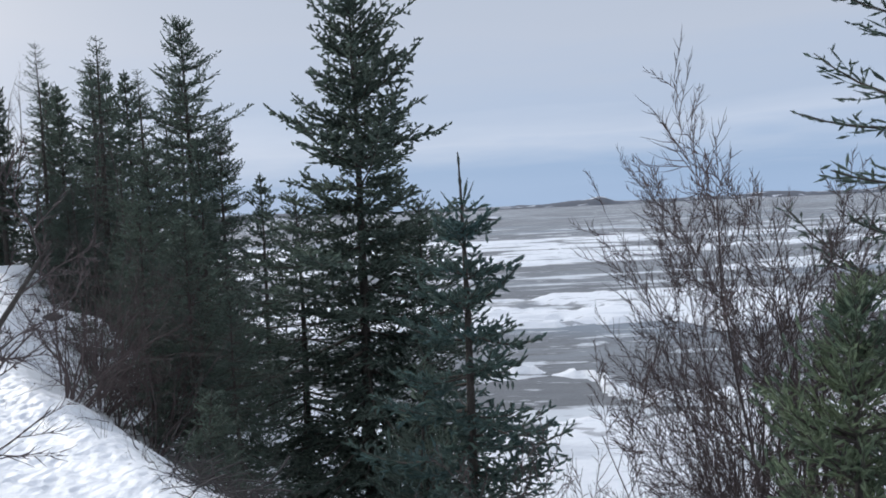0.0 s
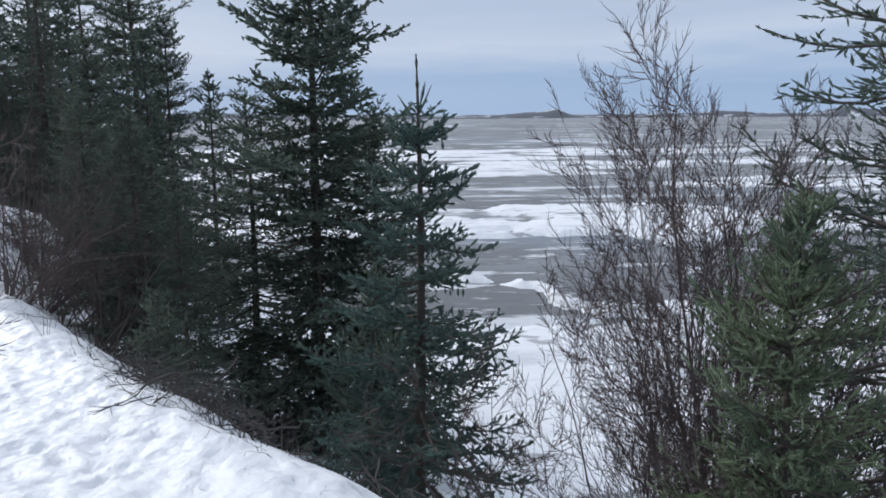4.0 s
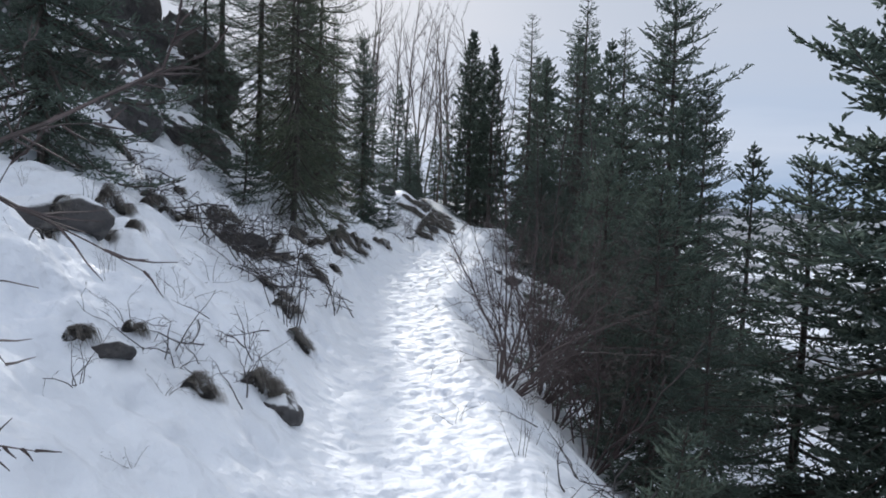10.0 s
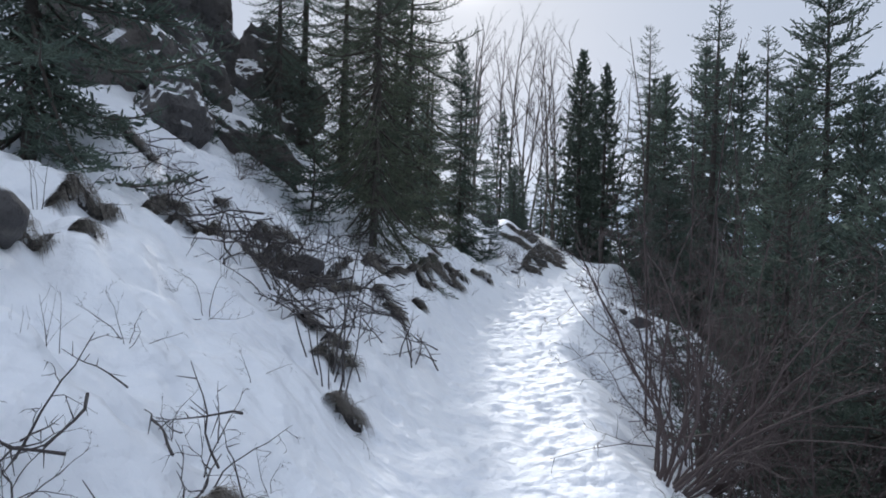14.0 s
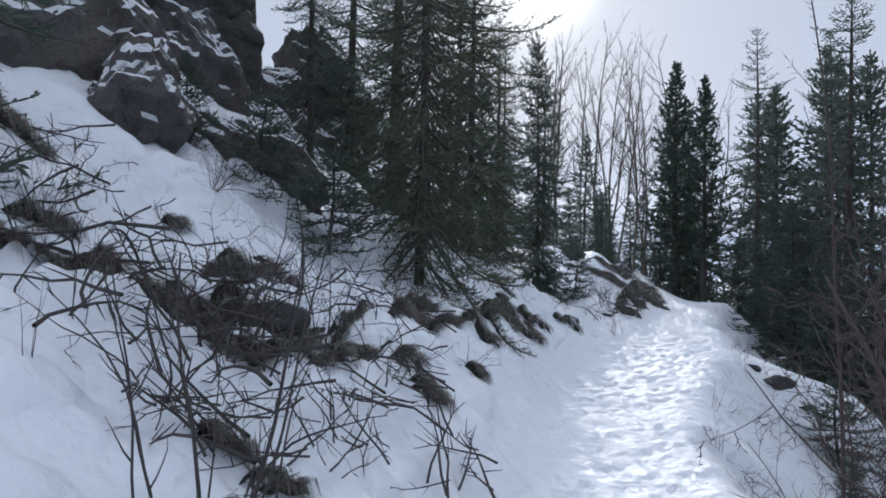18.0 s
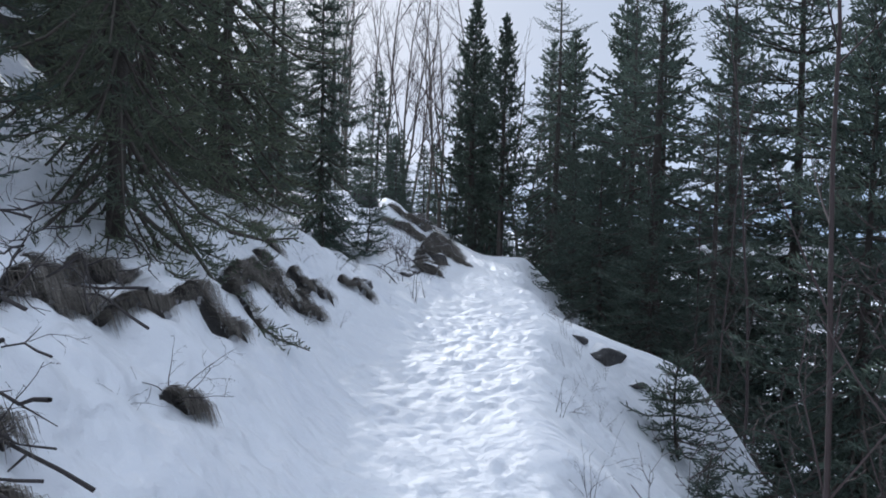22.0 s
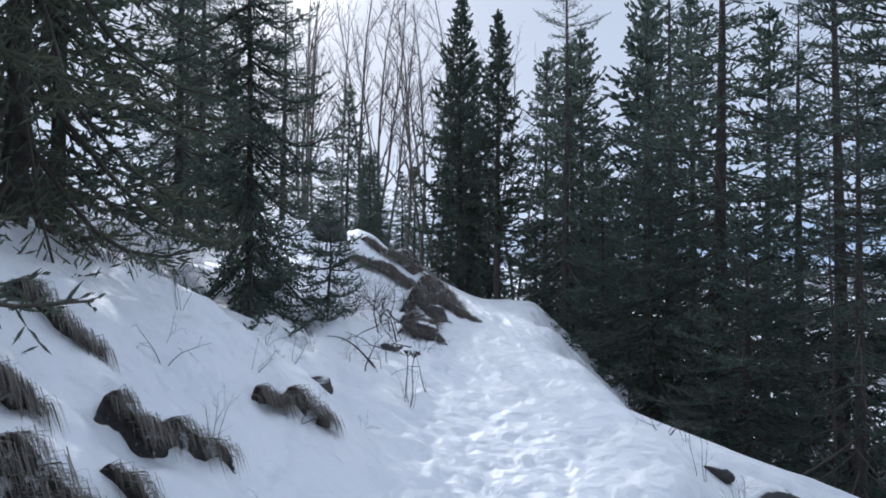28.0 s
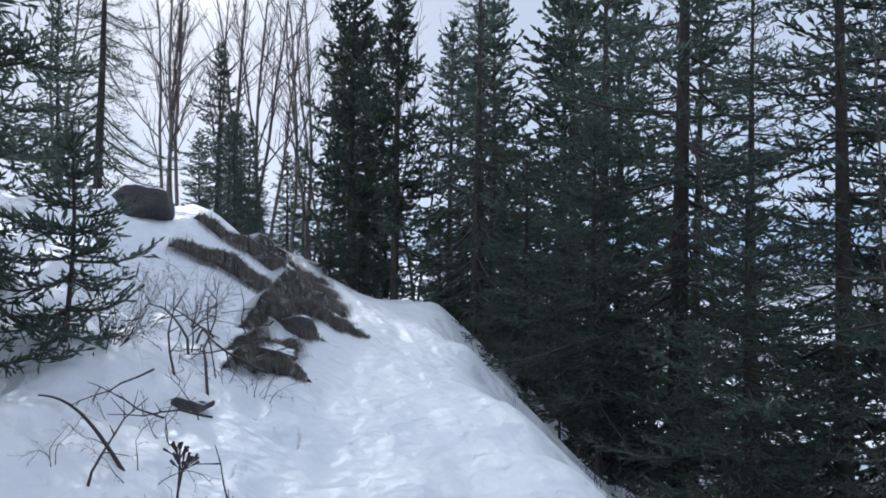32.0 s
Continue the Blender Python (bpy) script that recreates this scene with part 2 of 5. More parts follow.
def tubes(p0, p1, r0, r1, sides=4):
    """Tapered sticks from p0 to p1 as one set of verts and quads."""
    p0, p1, r0, r1 = (np.asarray(a, float) for a in (p0, p1, r0, r1))
    n = len(p0)
    ax = p1 - p0
    ax /= np.maximum(np.linalg.norm(ax, axis=1, keepdims=True), 1e-6)
    ref = np.where(np.abs(ax[:, 2:3]) > 0.9, np.array([[1.0, 0, 0]]), np.array([[0, 0, 1.0]]))
    u = np.cross(ax, ref)
    u /= np.linalg.norm(u, axis=1, keepdims=True)
    w = np.cross(ax, u)
    ang = np.arange(sides) * 2 * math.pi / sides
    ring = np.cos(ang)[None, :, None] * u[:, None] + np.sin(ang)[None, :, None] * w[:, None]
    v = np.concatenate([p0[:, None] + ring * r0[:, None, None], p1[:, None] + ring * r1[:, None, None]], axis=1)
    i = np.arange(sides)
    f = np.stack([i, (i + 1) % sides, (i + 1) % sides + sides, i + sides], 1)
    f = (np.arange(n) * 2 * sides)[:, None, None] + f[None]
    return v.reshape(-1, 3), f.reshape(-1, 4)


def pipe(pts, rad, sides=7):
    """One tapered, bending stick through the points."""
    pts, rad = np.asarray(pts, float), np.asarray(rad, float)
    tang = np.gradient(pts, axis=0)
    tang /= np.maximum(np.linalg.norm(tang, axis=1, keepdims=True), 1e-9)
    ref = np.array([1.0, 0, 0]) if abs(tang[0][2]) > 0.8 else np.array([0, 0, 1.0])
    u = np.cross(tang, ref)
    u /= np.maximum(np.linalg.norm(u, axis=1, keepdims=True), 1e-9)
    w = np.cross(tang, u)
    ang = np.arange(sides) * 2 * math.pi / sides
    v = pts[:, None] + (np.cos(ang)[None, :, None] * u[:, None] + np.sin(ang)[None, :, None] * w[:, None]) * rad[:, None, None]
    n = len(pts)
    j = np.arange(sides)
    f = np.stack([j, (j + 1) % sides, (j + 1) % sides + sides, j + sides], 1)
    f = (np.arange(n - 1) * sides)[:, None, None] + f[None]
    return v.reshape(-1, 3), f.reshape(-1, 4)


# ---- the lie of the land ----
# terrain begin


def hashed(ix, iy, seed):
    h = (ix.astype(np.int64) * 374761393 + iy.astype(np.int64) * 668265263 + seed * 1442695041) & 0xFFFFFFFF
    h = ((h ^ (h >> 13)) * 1274126177) & 0xFFFFFFFF
    return ((h ^ (h >> 16)) & 0xFFFF) / 65535.0


def vnoise(x, y, seed=0):
    """Smooth value noise, 0 to 1."""
    x, y = np.asarray(x, float), np.asarray(y, float)
    ix, iy = np.floor(x), np.floor(y)
    fx, fy = x - ix, y - iy
    fx, fy = fx * fx * fx * (fx * (fx * 6 - 15) + 10), fy * fy * fy * (fy * (fy * 6 - 15) + 10)
    a, b = hashed(ix, iy, seed), hashed(ix + 1, iy, seed)
    c, d = hashed(ix, iy + 1, seed), hashed(ix + 1, iy + 1, seed)
    return (a + (b - a) * fx) * (1 - fy) + (c + (d - c) * fx) * fy


def fbm2(x, y, octaves=4, seed=0):
    out, amp, tot = 0.0, 1.0, 0.0
    for k in range(octaves):
        out = out + amp * vnoise(x * 2 ** k + 17.3 * k, y * 2 ** k - 9.1 * k, seed + k)
        tot += amp
        amp *= 0.5
    return out / tot


def ramp01(v, lo, hi):
    t = np.clip((v - lo) / (hi - lo), 0, 1)
    return t * t * (3 - 2 * t)


TRAIL = [(60, -240, 1.0), (3.2, -14, 0.9), (1.2, -5, 0.35), (0.0, 0.0, 0.0), (-1.7, 3.8, -0.52), (-4.4, 7.4, -0.85), (-6.7, 10.1, -0.9), (-9.6, 13.9, -0.78),
         (-11.1, 16.2, -0.72), (-12.0, 18.5, -0.6), (-13.2, 20.9, -0.45), (-15.0, 24.0, -0.25), (-17.0, 27.6, -0.05), (-18.6, 31.0, 0.0),
         (-20.1, 34.4, -0.1), (-22.6, 40.0, -0.6), (-30.0, 56.0, -1.0), (-140.0, 300.0, -1.0)]


def trail_line():
    pts = np.array(TRAIL, float)
    out = []
    for i in range(len(pts) - 1):
        p0, p1, p2, p3 = pts[max(i - 1, 0)], pts[i], pts[i + 1], pts[min(i + 2, len(pts) - 1)]
        n = int(np.clip(np.linalg.norm(p2 - p1) / 0.15, 4, 60))
        t = np.arange(n)[:, None] / n
        k = 0.5 if np.linalg.norm(p2 - p1) < 12 else 0.0
        m1, m2 = k * (p2 - p0), k * (p3 - p1)
        if k == 0.0:
            m1 = m2 = p2 - p1
        lim = np.linalg.norm(p2 - p1) * 1.4
        m1 = m1 * min(1, lim / np.linalg.norm(m1))
        m2 = m2 * min(1, lim / np.linalg.norm(m2))
        out.append((2 * t ** 3 - 3 * t ** 2 + 1) * p1 + (t ** 3 - 2 * t ** 2 + t) * m1 + (-2 * t ** 3 + 3 * t ** 2) * p2 + (t ** 3 - t ** 2) * m2)
    return np.concatenate(out + [pts[-1:]])


LINE = trail_line()
LINE_T = np.gradient(LINE[:, :2], axis=0)
LINE_T /= np.linalg.norm(LINE_T, axis=1, keepdims=True)
LINE_S = np.concatenate([[0], np.cumsum(np.linalg.norm(np.diff(LINE[:, :2], axis=0), axis=1))])
LINE_S -= LINE_S[np.argmin(np.abs(LINE[:, 0]) + np.abs(LINE[:, 1]))]


def trail_coords(x, y):
    """Along the trail, across it (right is plus) and the trail's height there."""
    x, y = np.atleast_1d(np.asarray(x, float)).ravel(), np.atleast_1d(np.asarray(y, float)).ravel()
    s, d, z = np.empty_like(x), np.empty_like(x), np.empty_like(x)
    for a in range(0, len(x), 20000):
        b = slice(a, a + 20000)
        px, py = x[b, None], y[b, None]
        k = np.argmin((px - LINE[None, :, 0]) ** 2 + (py - LINE[None, :, 1]) ** 2, axis=1)
        ox, oy = x[b] - LINE[k, 0], y[b] - LINE[k, 1]
        tx, ty = LINE_T[k, 0], LINE_T[k, 1]
        along, off = ox * tx + oy * ty, ox * ty - oy * tx
        s[b], d[b] = LINE_S[k] + along, np.where(np.hypot(ox, oy) > 3, np.sign(off) * np.hypot(ox, oy), off)
        kk = np.clip(k, 1, len(LINE) - 2)
        slope = (LINE[kk + 1, 2] - LINE[kk - 1, 2]) / np.maximum(LINE_S[kk + 1] - LINE_S[kk - 1], 1e-6)
        z[b] = LINE[k, 2] + np.clip(along, -0.3, 0.3) * slope
    return s, d, z


SEA = -9.0
# turf hummocks that break through the snow of the bank: place and half width, stretch by stretch
TURF_NEAR = [(-7.74, 6.71, 0.36), (-8.95, 7.85, 0.26), (-7.85, 9.42, 0.24), (-7.15, 8.95, 0.22), (-5.8, 7.3, 0.26), (-5.95, 6.2, 0.11), (-5.75, 5.7, 0.12), (-5.45, 6.4, 0.17), (-8.0, 7.5, 0.12), (-10.2, 9.2, 0.2)]
TURF_TANGLE = [(-9.62, 9.12, 0.2), (-9.75, 9.5, 0.26), (-9.95, 10.0, 0.26), (-10.45, 10.85, 0.24), (-10.04, 10.8, 0.22), (-8.15, 9.7, 0.14), (-8.3, 9.5, 0.13), (-9.5, 11.65, 0.17), (-9.85, 11.72, 0.17), (-11.4, 10.45, 0.14),
               (-11.2, 11.3, 0.2), (-10.42, 11.5, 0.22), (-9.64, 8.75, 0.14), (-10.95, 10.85, 0.24), (-9.93, 10.5, 0.3), (-9.45, 10.25, 0.26), (-9.42, 10.6, 0.2), (-9.9, 11.25, 0.2), (-9.6, 11.75, 0.16), (-11.0, 9.1, 0.22)]
TURF_BEND = [(-11.1, 12.7, 0.24), (-11.15, 13.2, 0.17), (-11.3, 13.85, 0.2), (-11.75, 13.25, 0.22), (-10.5, 13.05, 0.14), (-12.42, 15.25, 0.24), (-12.62, 15.9, 0.26), (-12.72, 16.3, 0.11), (-11.8, 14.6, 0.14), (-11.4, 14.0, 0.17), (-12.95, 15.9, 0.12)]
TURF_KNOLL = [(-13.33, 17.9, 0.13), (-13.35, 17.6, 0.09), (-13.04, 16.8, 0.13), (-13.05, 16.5, 0.1), (-13.5, 16.4, 0.12), (-15.5, 22.3, 0.17), (-15.8, 22.95, 0.24), (-16.5, 24.2, 0.4), (-17.0, 25.2, 0.45), (-17.6, 26.2, 0.45), (-18.2, 27.2, 0.45), (-19.1, 28.6, 0.45), (-20.0, 29.2, 0.55), (-16.24, 20.45, 0.2)]
CLUMPS = [(x, y, 0.62 * r) for x, y, r in TURF_NEAR] + [(x, y, 0.72 * r) for x, y, r in TURF_TANGLE] + [(x, y, 0.82 * r) for x, y, r in TURF_BEND] + TURF_KNOLL


def pillows(x, y):
    """Snow bulging over the upper edge of each bare patch, and hollowed out below it."""
    high, low = np.zeros_like(x), np.zeros_like(x)
    for cx, cy, r in CLUMPS:
        k = np.nonzero((np.abs(x - cx) < 3 * r) & (np.abs(y - cy) < 3 * r))[0]
        if not len(k):
            continue
        n = int(np.argmin((LINE[:, 0] - cx) ** 2 + (LINE[:, 1] - cy) ** 2))
        tx, ty = LINE_T[n]
        du, dv = (x[k] - cx) * tx + (y[k] - cy) * ty, -((x[k] - cx) * ty - (y[k] - cy) * tx)
        side = np.exp(-(du / (1.6 * r)) ** 4)
        up = ramp01(dv, 0.05 * r, 0.35 * r) * np.exp(-np.clip(dv - 0.4 * r, 0, 9) / (1.1 * r))
        down = (1 - ramp01(dv, -0.1 * r, 0.1 * r)) * np.exp(-np.clip(-dv - 0.3 * r, 0, 9) / (0.8 * r))
        high[k] = np.maximum(high[k], side * 0.34 * r * up)
        low[k] = np.maximum(low[k], side * 0.16 * r * down)
    return high - low



def land(x, y, detail=False):
    """The ground's height."""
    shape = np.shape(x)
    s, d, z0 = trail_coords(x, y)
    x, y = np.atleast_1d(np.asarray(x, float)).ravel(), np.atleast_1d(np.asarray(y, float)).ravel()
    edge_r = 1.0 + 0.40 * (vnoise(s / 1.7, 0 * s, 5) - 0.5) + 0.22 * (vnoise(s / 0.55, 0 * s, 6) - 0.5) - 0.36 * ramp01(s, 23.5, 25.0)
    q = d - edge_r
    q = 0.5 * (q + np.sqrt(q * q + 0.03)) - 0.02
    q = np.maximum(q, 0)
    shelf = ramp01(s, 23.2, 24.2) * (1 - ramp01(s, 24.8, 25.7))
    first = 0.95 - 0.62 * shelf
    near = 2.0 + 0.3 * shelf
    drop = first * np.minimum(q, near) + (0.95 + 0.35 * shelf) * np.clip(q - near, 0, 2.2) + 0.45 * np.clip(q - 4.2, 0, 200)
    a = -d - 0.95 + 0.15 * ramp01(s, 6.0, 9.5) * (1 - ramp01(s, 19.0, 23.0)) - 0.5 * (vnoise(s / 2.3, 0 * s + 3, 8) - 0.5)
    a = 0.5 * (a + np.sqrt(a * a + 0.08)) - 0.04
    a = np.maximum(a, 0)
    cliff = 1 - ramp01(s, 19.5, 24.0)
    foot = ramp01(s, 6.0, 9.5) * (1 - ramp01(s, 19.0, 23.0))
    rise = 0.46 * foot * (1 - np.exp(-a / 0.28)) + (0.60 + 0.04 * foot) * np.minimum(a, 2.6 + ramp01(s, 12.8, 14.6)) + (0.05 + 0.25 * ramp01(s, 12.8, 14.6) + 0.85 * cliff * ramp01(s, 14.5, 17.5)) * np.clip(a - 3.6, 0, 2.0) + (0.30 + 0.85 * cliff) * np.clip(a - 5.6, 0, 3.7) + (0.1 + 0.15 * cliff) * np.clip(a - 9.3, 0, 30)
    rise = rise + 0.35 * ramp01(s, 19.0, 20.5) * (1 - ramp01(s, 22.0, 23.5)) * np.clip(a, 0, 1.0)
    cap = 2.1 + 12 * cliff
    rise = cap * (1 - np.exp(-rise / cap * (1 + 0.35 * rise / cap)))
    rough = ramp01(a, 0.2, 1.6)
    soft = ramp01(a, 0.0, 0.6)
    z = z0 - drop + rise
    z = z + rough * (0.55 * (fbm2(x / 2.6, y / 2.6, 3, 31) - 0.5) + 0.42 * (fbm2(x / 1.0, y / 1.0, 3, 41) - 0.5))
    z = z + ramp01(q, 0.1, 2.0) * 0.5 * (fbm2(x / 2.2, y / 2.2, 4, 51) - 0.5)
    z = z + 0.07 * np.exp(-((d - 0.8) / 0.25) ** 2) * vnoise(s / 0.6, 0 * s, 77)
    z = z + 0.95 * np.exp(-(((x + 18.0) / 1.5) ** 2 + ((y - 24.5) / 1.7) ** 2))
    z = z - 0.5 * np.clip(s - 46, 0, 14) * ramp01(d, 2, 10)
    z = np.maximum(z, SEA - 2.5)
    z = z + pillows(x, y)
    if detail:
        tread = np.exp(-(d / 0.75) ** 4)
        z = z + tread * (0.06 * (fbm2(x / 0.17, y / 0.17, 3, 61) - 0.5) + 0.035 * (fbm2(x / 0.7, y / 0.7, 2, 66) - 0.5))
        z = z - 0.05 * tread
        # snow lying in soft pillows with creases between them
        wx, wy = x + 0.2 * vnoise(x / 0.7, y / 0.7, 75), y + 0.2 * vnoise(x / 0.7, y / 0.7, 76)
        puff = 0.26 * np.abs(2 * vnoise(wx / 0.85, wy / 0.85, 71) - 1) + 0.15 * np.abs(2 * vnoise(wx / 0.42, wy / 0.42, 72) - 1) + 0.07 * np.abs(2 * vnoise(wx / 0.2, wy / 0.2, 73) - 1)
        z = z + (0.35 * soft + 0.65 * rough) * (1.15 - 0.6 * ramp01(s, 17.0, 22.0)) * (0.5 + 0.9 * vnoise(x / 1.9, y / 1.9, 79)) * (puff - 0.2)
        z = z + soft * 0.05 * (fbm2(x / 0.22, y / 0.22, 3, 83) - 0.5)
    return z.reshape(shape)


def ground_at(x, y):
    return float(land(np.array([x]), np.array([y]))[0])


# terrain end
def spaced(lo, hi, step, far_lo, far_hi, growth):
    mid = list(np.arange(lo, hi, step))
    out, g = [], step
    v = mid[-1]
    while v < far_hi:
        g *= growth
        v += g
        out.append(v)
    pre, g, v = [], step, mid[0]
    while v > far_lo:
        g *= growth
        v -= g
        pre.append(v)
    return np.array(pre[::-1] + mid + out)


def build_ground():
    u = spaced(-3.8, 1.9, 0.038, -2500, 60, 1.085)
    v = spaced(0.0, 24.0, 0.04, -2500, 2500, 1.085)
    U, V = np.meshgrid(u, v)
    X, Y = 0.835 * U - 0.55 * V, 0.55 * U + 0.835 * V
    x, y = X.ravel(), Y.ravel()
    z = land(x, y, True)
    # boot prints trodden into the path, in strides along it
    s, d, _ = trail_coords(x, y)
    near = np.abs(d) < 1.3
    rng = np.random.default_rng(4)
    dent = np.zeros_like(z)
    idx = np.nonzero(near & (s > -3) & (s < 40))[0]
    order = idx[np.argsort(s[idx])]
    ss = s[order]
    prints = []
    for walker in range(17):
        lane, pos, side = rng.normal(0.08, 0.45), -3 + rng.random(), 1
        while pos < 38:
            pos += rng.normal(0.62, 0.06)
            side = -side
            prints.append((pos, lane + side * 0.11 + rng.normal(0, 0.05), rng.normal(0, 0.2), rng.uniform(0.012, 0.034), rng.uniform(0.10, 0.15)))
            lane = np.clip(lane + rng.normal(0, 0.04), -0.7, 0.85)
    for pos, lane, twist, depth, half in prints:
        a, b = np.searchsorted(ss, pos - 0.35), np.searchsorted(ss, pos + 0.35)
        k = order[a:b]
        du, dv = s[k] - pos, d[k] - lane
        e = np.sqrt(((du * math.cos(twist) + dv * math.sin(twist)) / half) ** 2 + ((dv * math.cos(twist) - du * math.sin(twist)) / 0.066) ** 2)
        dent[k] = np.minimum(dent[k], -depth * (1 - ramp01(e, 0.8, 1.12)))
        dent[k] += 0.012 * np.exp(-((e - 1.35) / 0.22) ** 2)
    # pits and sunken places in the snow of the bank
    idx = np.nonzero((d < -0.8) & (d > -4.2) & (s > 2) & (s < 30))[0]
    order = idx[np.argsort(s[idx])]
    ss = s[order]
    for _ in range(420):
        pos, off, rad, depth = rng.uniform(3, 29), -0.85 - 2.9 * rng.random() ** 1.4, rng.uniform(0.06, 0.19), rng.uniform(0.03, 0.085)
        k = order[np.searchsorted(ss, pos - 2.5 * rad):np.searchsorted(ss, pos + 2.5 * rad)]
        e = np.hypot((s[k] - pos) / rng.uniform(0.8, 1.6), d[k] - off) / rad
        dent[k] = np.minimum(dent[k], -depth * (1 - ramp01(e, 0.35, 1.1)))
        dent[k] += 0.018 * np.exp(-((e - 1.35) / 0.3) ** 2)
    z = z + dent
    nu, nv = len(u), len(v)
    i = (np.arange(nv - 1)[:, None] * nu + np.arange(nu - 1)[None]).ravel()
    me = mesh_from("ground", np.stack([x, y, z], 1), np.stack([i, i + 1, i + 1 + nu, i + nu], 1), M_SNOW, True)
    tagged(new("ground", me), "snow covered hillside with a trodden footpath", "ground", kind="structure")


def build_sea():
    r, a = spaced(8.0, 9.0, 1.0, 7.9, 3800, 1.15), np.radians(np.arange(-75, 150, 1.0))
    R, A = np.meshgrid(r, a)
    x, y = (R * np.sin(A)).ravel(), (R * np.cos(A)).ravel()
    nr, na = len(r), len(a)
    i = (np.arange(na - 1)[:, None] * nr + np.arange(nr - 1)[None]).ravel()
    faces = np.stack([i, i + 1, i + 1 + nr, i + nr], 1)
    flat = np.stack([x, y, np.full_like(x, SEA)], 1)
    tagged(new("water", mesh_from("water", flat, faces, M_SLUSH, True)), "grey brown slushy sea ice and open water", "sea", kind="structure")
    # snow covered ice standing out of the slush
    r, a = spaced(14.0, 14.5, 0.25, 13.9, 1000, 1.015), np.radians(np.arange(-30, 75, 0.38))
    R, A = np.meshgrid(r, a)
    x, y = (R * np.sin(A)).ravel(), (R * np.cos(A)).ravel()
    nr, na = len(r), len(a)
    i = (np.arange(na - 1)[:, None] * nr + np.arange(nr - 1)[None]).ravel()
    dist = np.hypot(x, y)
    wx, wy = x + 9 * (fbm2(x / 11, y / 11, 4, 3) - 0.5), y + 9 * (fbm2(x / 11, y / 11, 4, 4) - 0.5)
    n = 0.4 * fbm2(wx / 24, wy / 9, 5, 11) + 0.35 * fbm2(wx / 8, wy / 2.6, 4, 15) + 0.25 * fbm2(wx / 3.0, wy / 0.9, 3, 17)
    far = 0.6 * fbm2(x / 100, y / 22, 5, 21) + 0.4 * fbm2(x / 30, y / 5, 4, 23)
    w = ramp01(dist, 60, 140)
    n = n * (1 - w) + far * w
    limit = 0.54 + 0.05 * ramp01(dist, 90, 130) + 0.30 * ramp01(dist, 260, 520)
    bend = np.clip(x - 9.0, -14, 14)
    edge = 33.2 + 0.02 * bend ** 2 - 1.5 * np.exp(-((x - 8.0) / 1.5) ** 2)
    shore = 0.5 * (1 - ramp01(wy, edge - 1.2, edge + 1.2))
    # a ribbon of ice that swings from far out back in to the shore
    mid = 47.6 - 0.55 * np.clip(wx - 4, 0, 99) - 5.5 * ramp01(wx, 8.5, 11.5)
    ribbon = 0.66 * np.exp(-((wy - mid) / (1.5 + 1.6 * ramp01(wx, 8, 11))) ** 2) * ramp01(wx, 1, 4) * (1 - ramp01(wx, 15, 22))
    slush = 0.42 * ramp01(wy, 33.0, 35.0) * (1 - ramp01(wy, 59.0 + 1.5 * np.sin(wx / 6), 62.0 + 1.5 * np.sin(wx / 6))) * (1 - 0.6 * ramp01(np.abs(x - 9), 14, 30))
    sheet = 0.16 * ramp01(wy, 59.5, 62.0) * (1 - ramp01(dist, 72, 96))
    n = n - slush + ribbon + sheet
    for cx, cy, rx, ry, h in FLOES:
        n = n + h * np.exp(-(((wx - cx) / rx) ** 2 + ((wy - cy) / ry) ** 2))
    z = SEA + np.clip((n - limit + shore) * 6, -0.5, 0.45) + 0.12 * (fbm2(x / 1.3, y / 1.3, 4, 25) - 0.5)
    tagged(new("sea_ice", mesh_from("sea_ice", np.stack([x, y, z], 1), np.stack([i, i + 1, i + 1 + nr, i + nr], 1), M_FLOE, True)),
           "snow covered shore ice broken into floes", "ice", kind="structure")


# further floes and leads: place, half widths, rise or fall
FLOES = [(17.0, 47, 2.5, 2.0, 0.5), (18.5, 58, 4, 2.2, 0.4), (10.5, 73, 5, 2.2, -0.35), (4.0, 68, 3, 5, 0.15), (24.0, 52, 4, 3, 0.4), (13.0, 36, 1.6, 1.6, 0.3), (22, 88, 9, 3, -0.2)]


def build_far_shore():
    a = np.radians(np.arange(-40, 75, 0.08))
    ring = np.linspace(0, 1, 9)
    A, T = np.meshgrid(a, ring)
    R = 1500 + 260 * T
    deg = np.degrees(A)
    h = 3 + 9 * fbm2(deg / 4.0, 0 * deg, 5, 91) ** 2 * 1.6 + 5 * ramp01(deg, 12, 24) * fbm2(deg / 1.3, 0 * deg + 9, 4, 95)
    h = h + 12 * np.exp(-((deg - 12.0) / 0.9) ** 2) + 7 * np.exp(-((deg - 10.3) / 1.5) ** 2) + 10 * np.exp(-((deg + 14) / 5) ** 2)
    z = SEA - 1 + (h + 1) * np.sin(math.pi * T) ** 0.7 + 1.5 * (fbm2(deg * 3, T * 4, 4, 97) - 0.5)
    x, y = (R * np.sin(A)).ravel(), (R * np.cos(A)).ravel()
    n, m = len(a), len(ring)
    i = (np.arange(m - 1)[:, None] * n + np.arange(n - 1)[None]).ravel()
    tagged(new("far_shore", mesh_from("far_shore", np.stack([x, y, z.ravel()], 1), np.stack([i, i + 1, i + 1 + n, i + n], 1), M_SHORE, True)),
           "low snowy islands across the bay", "shore", kind="structure")


build_ground()
build_sea()
build_far_shore()

# ---- trees ----


def unit(v):
    return v / np.maximum(np.linalg.norm(v, axis=-1, keepdims=True), 1e-9)


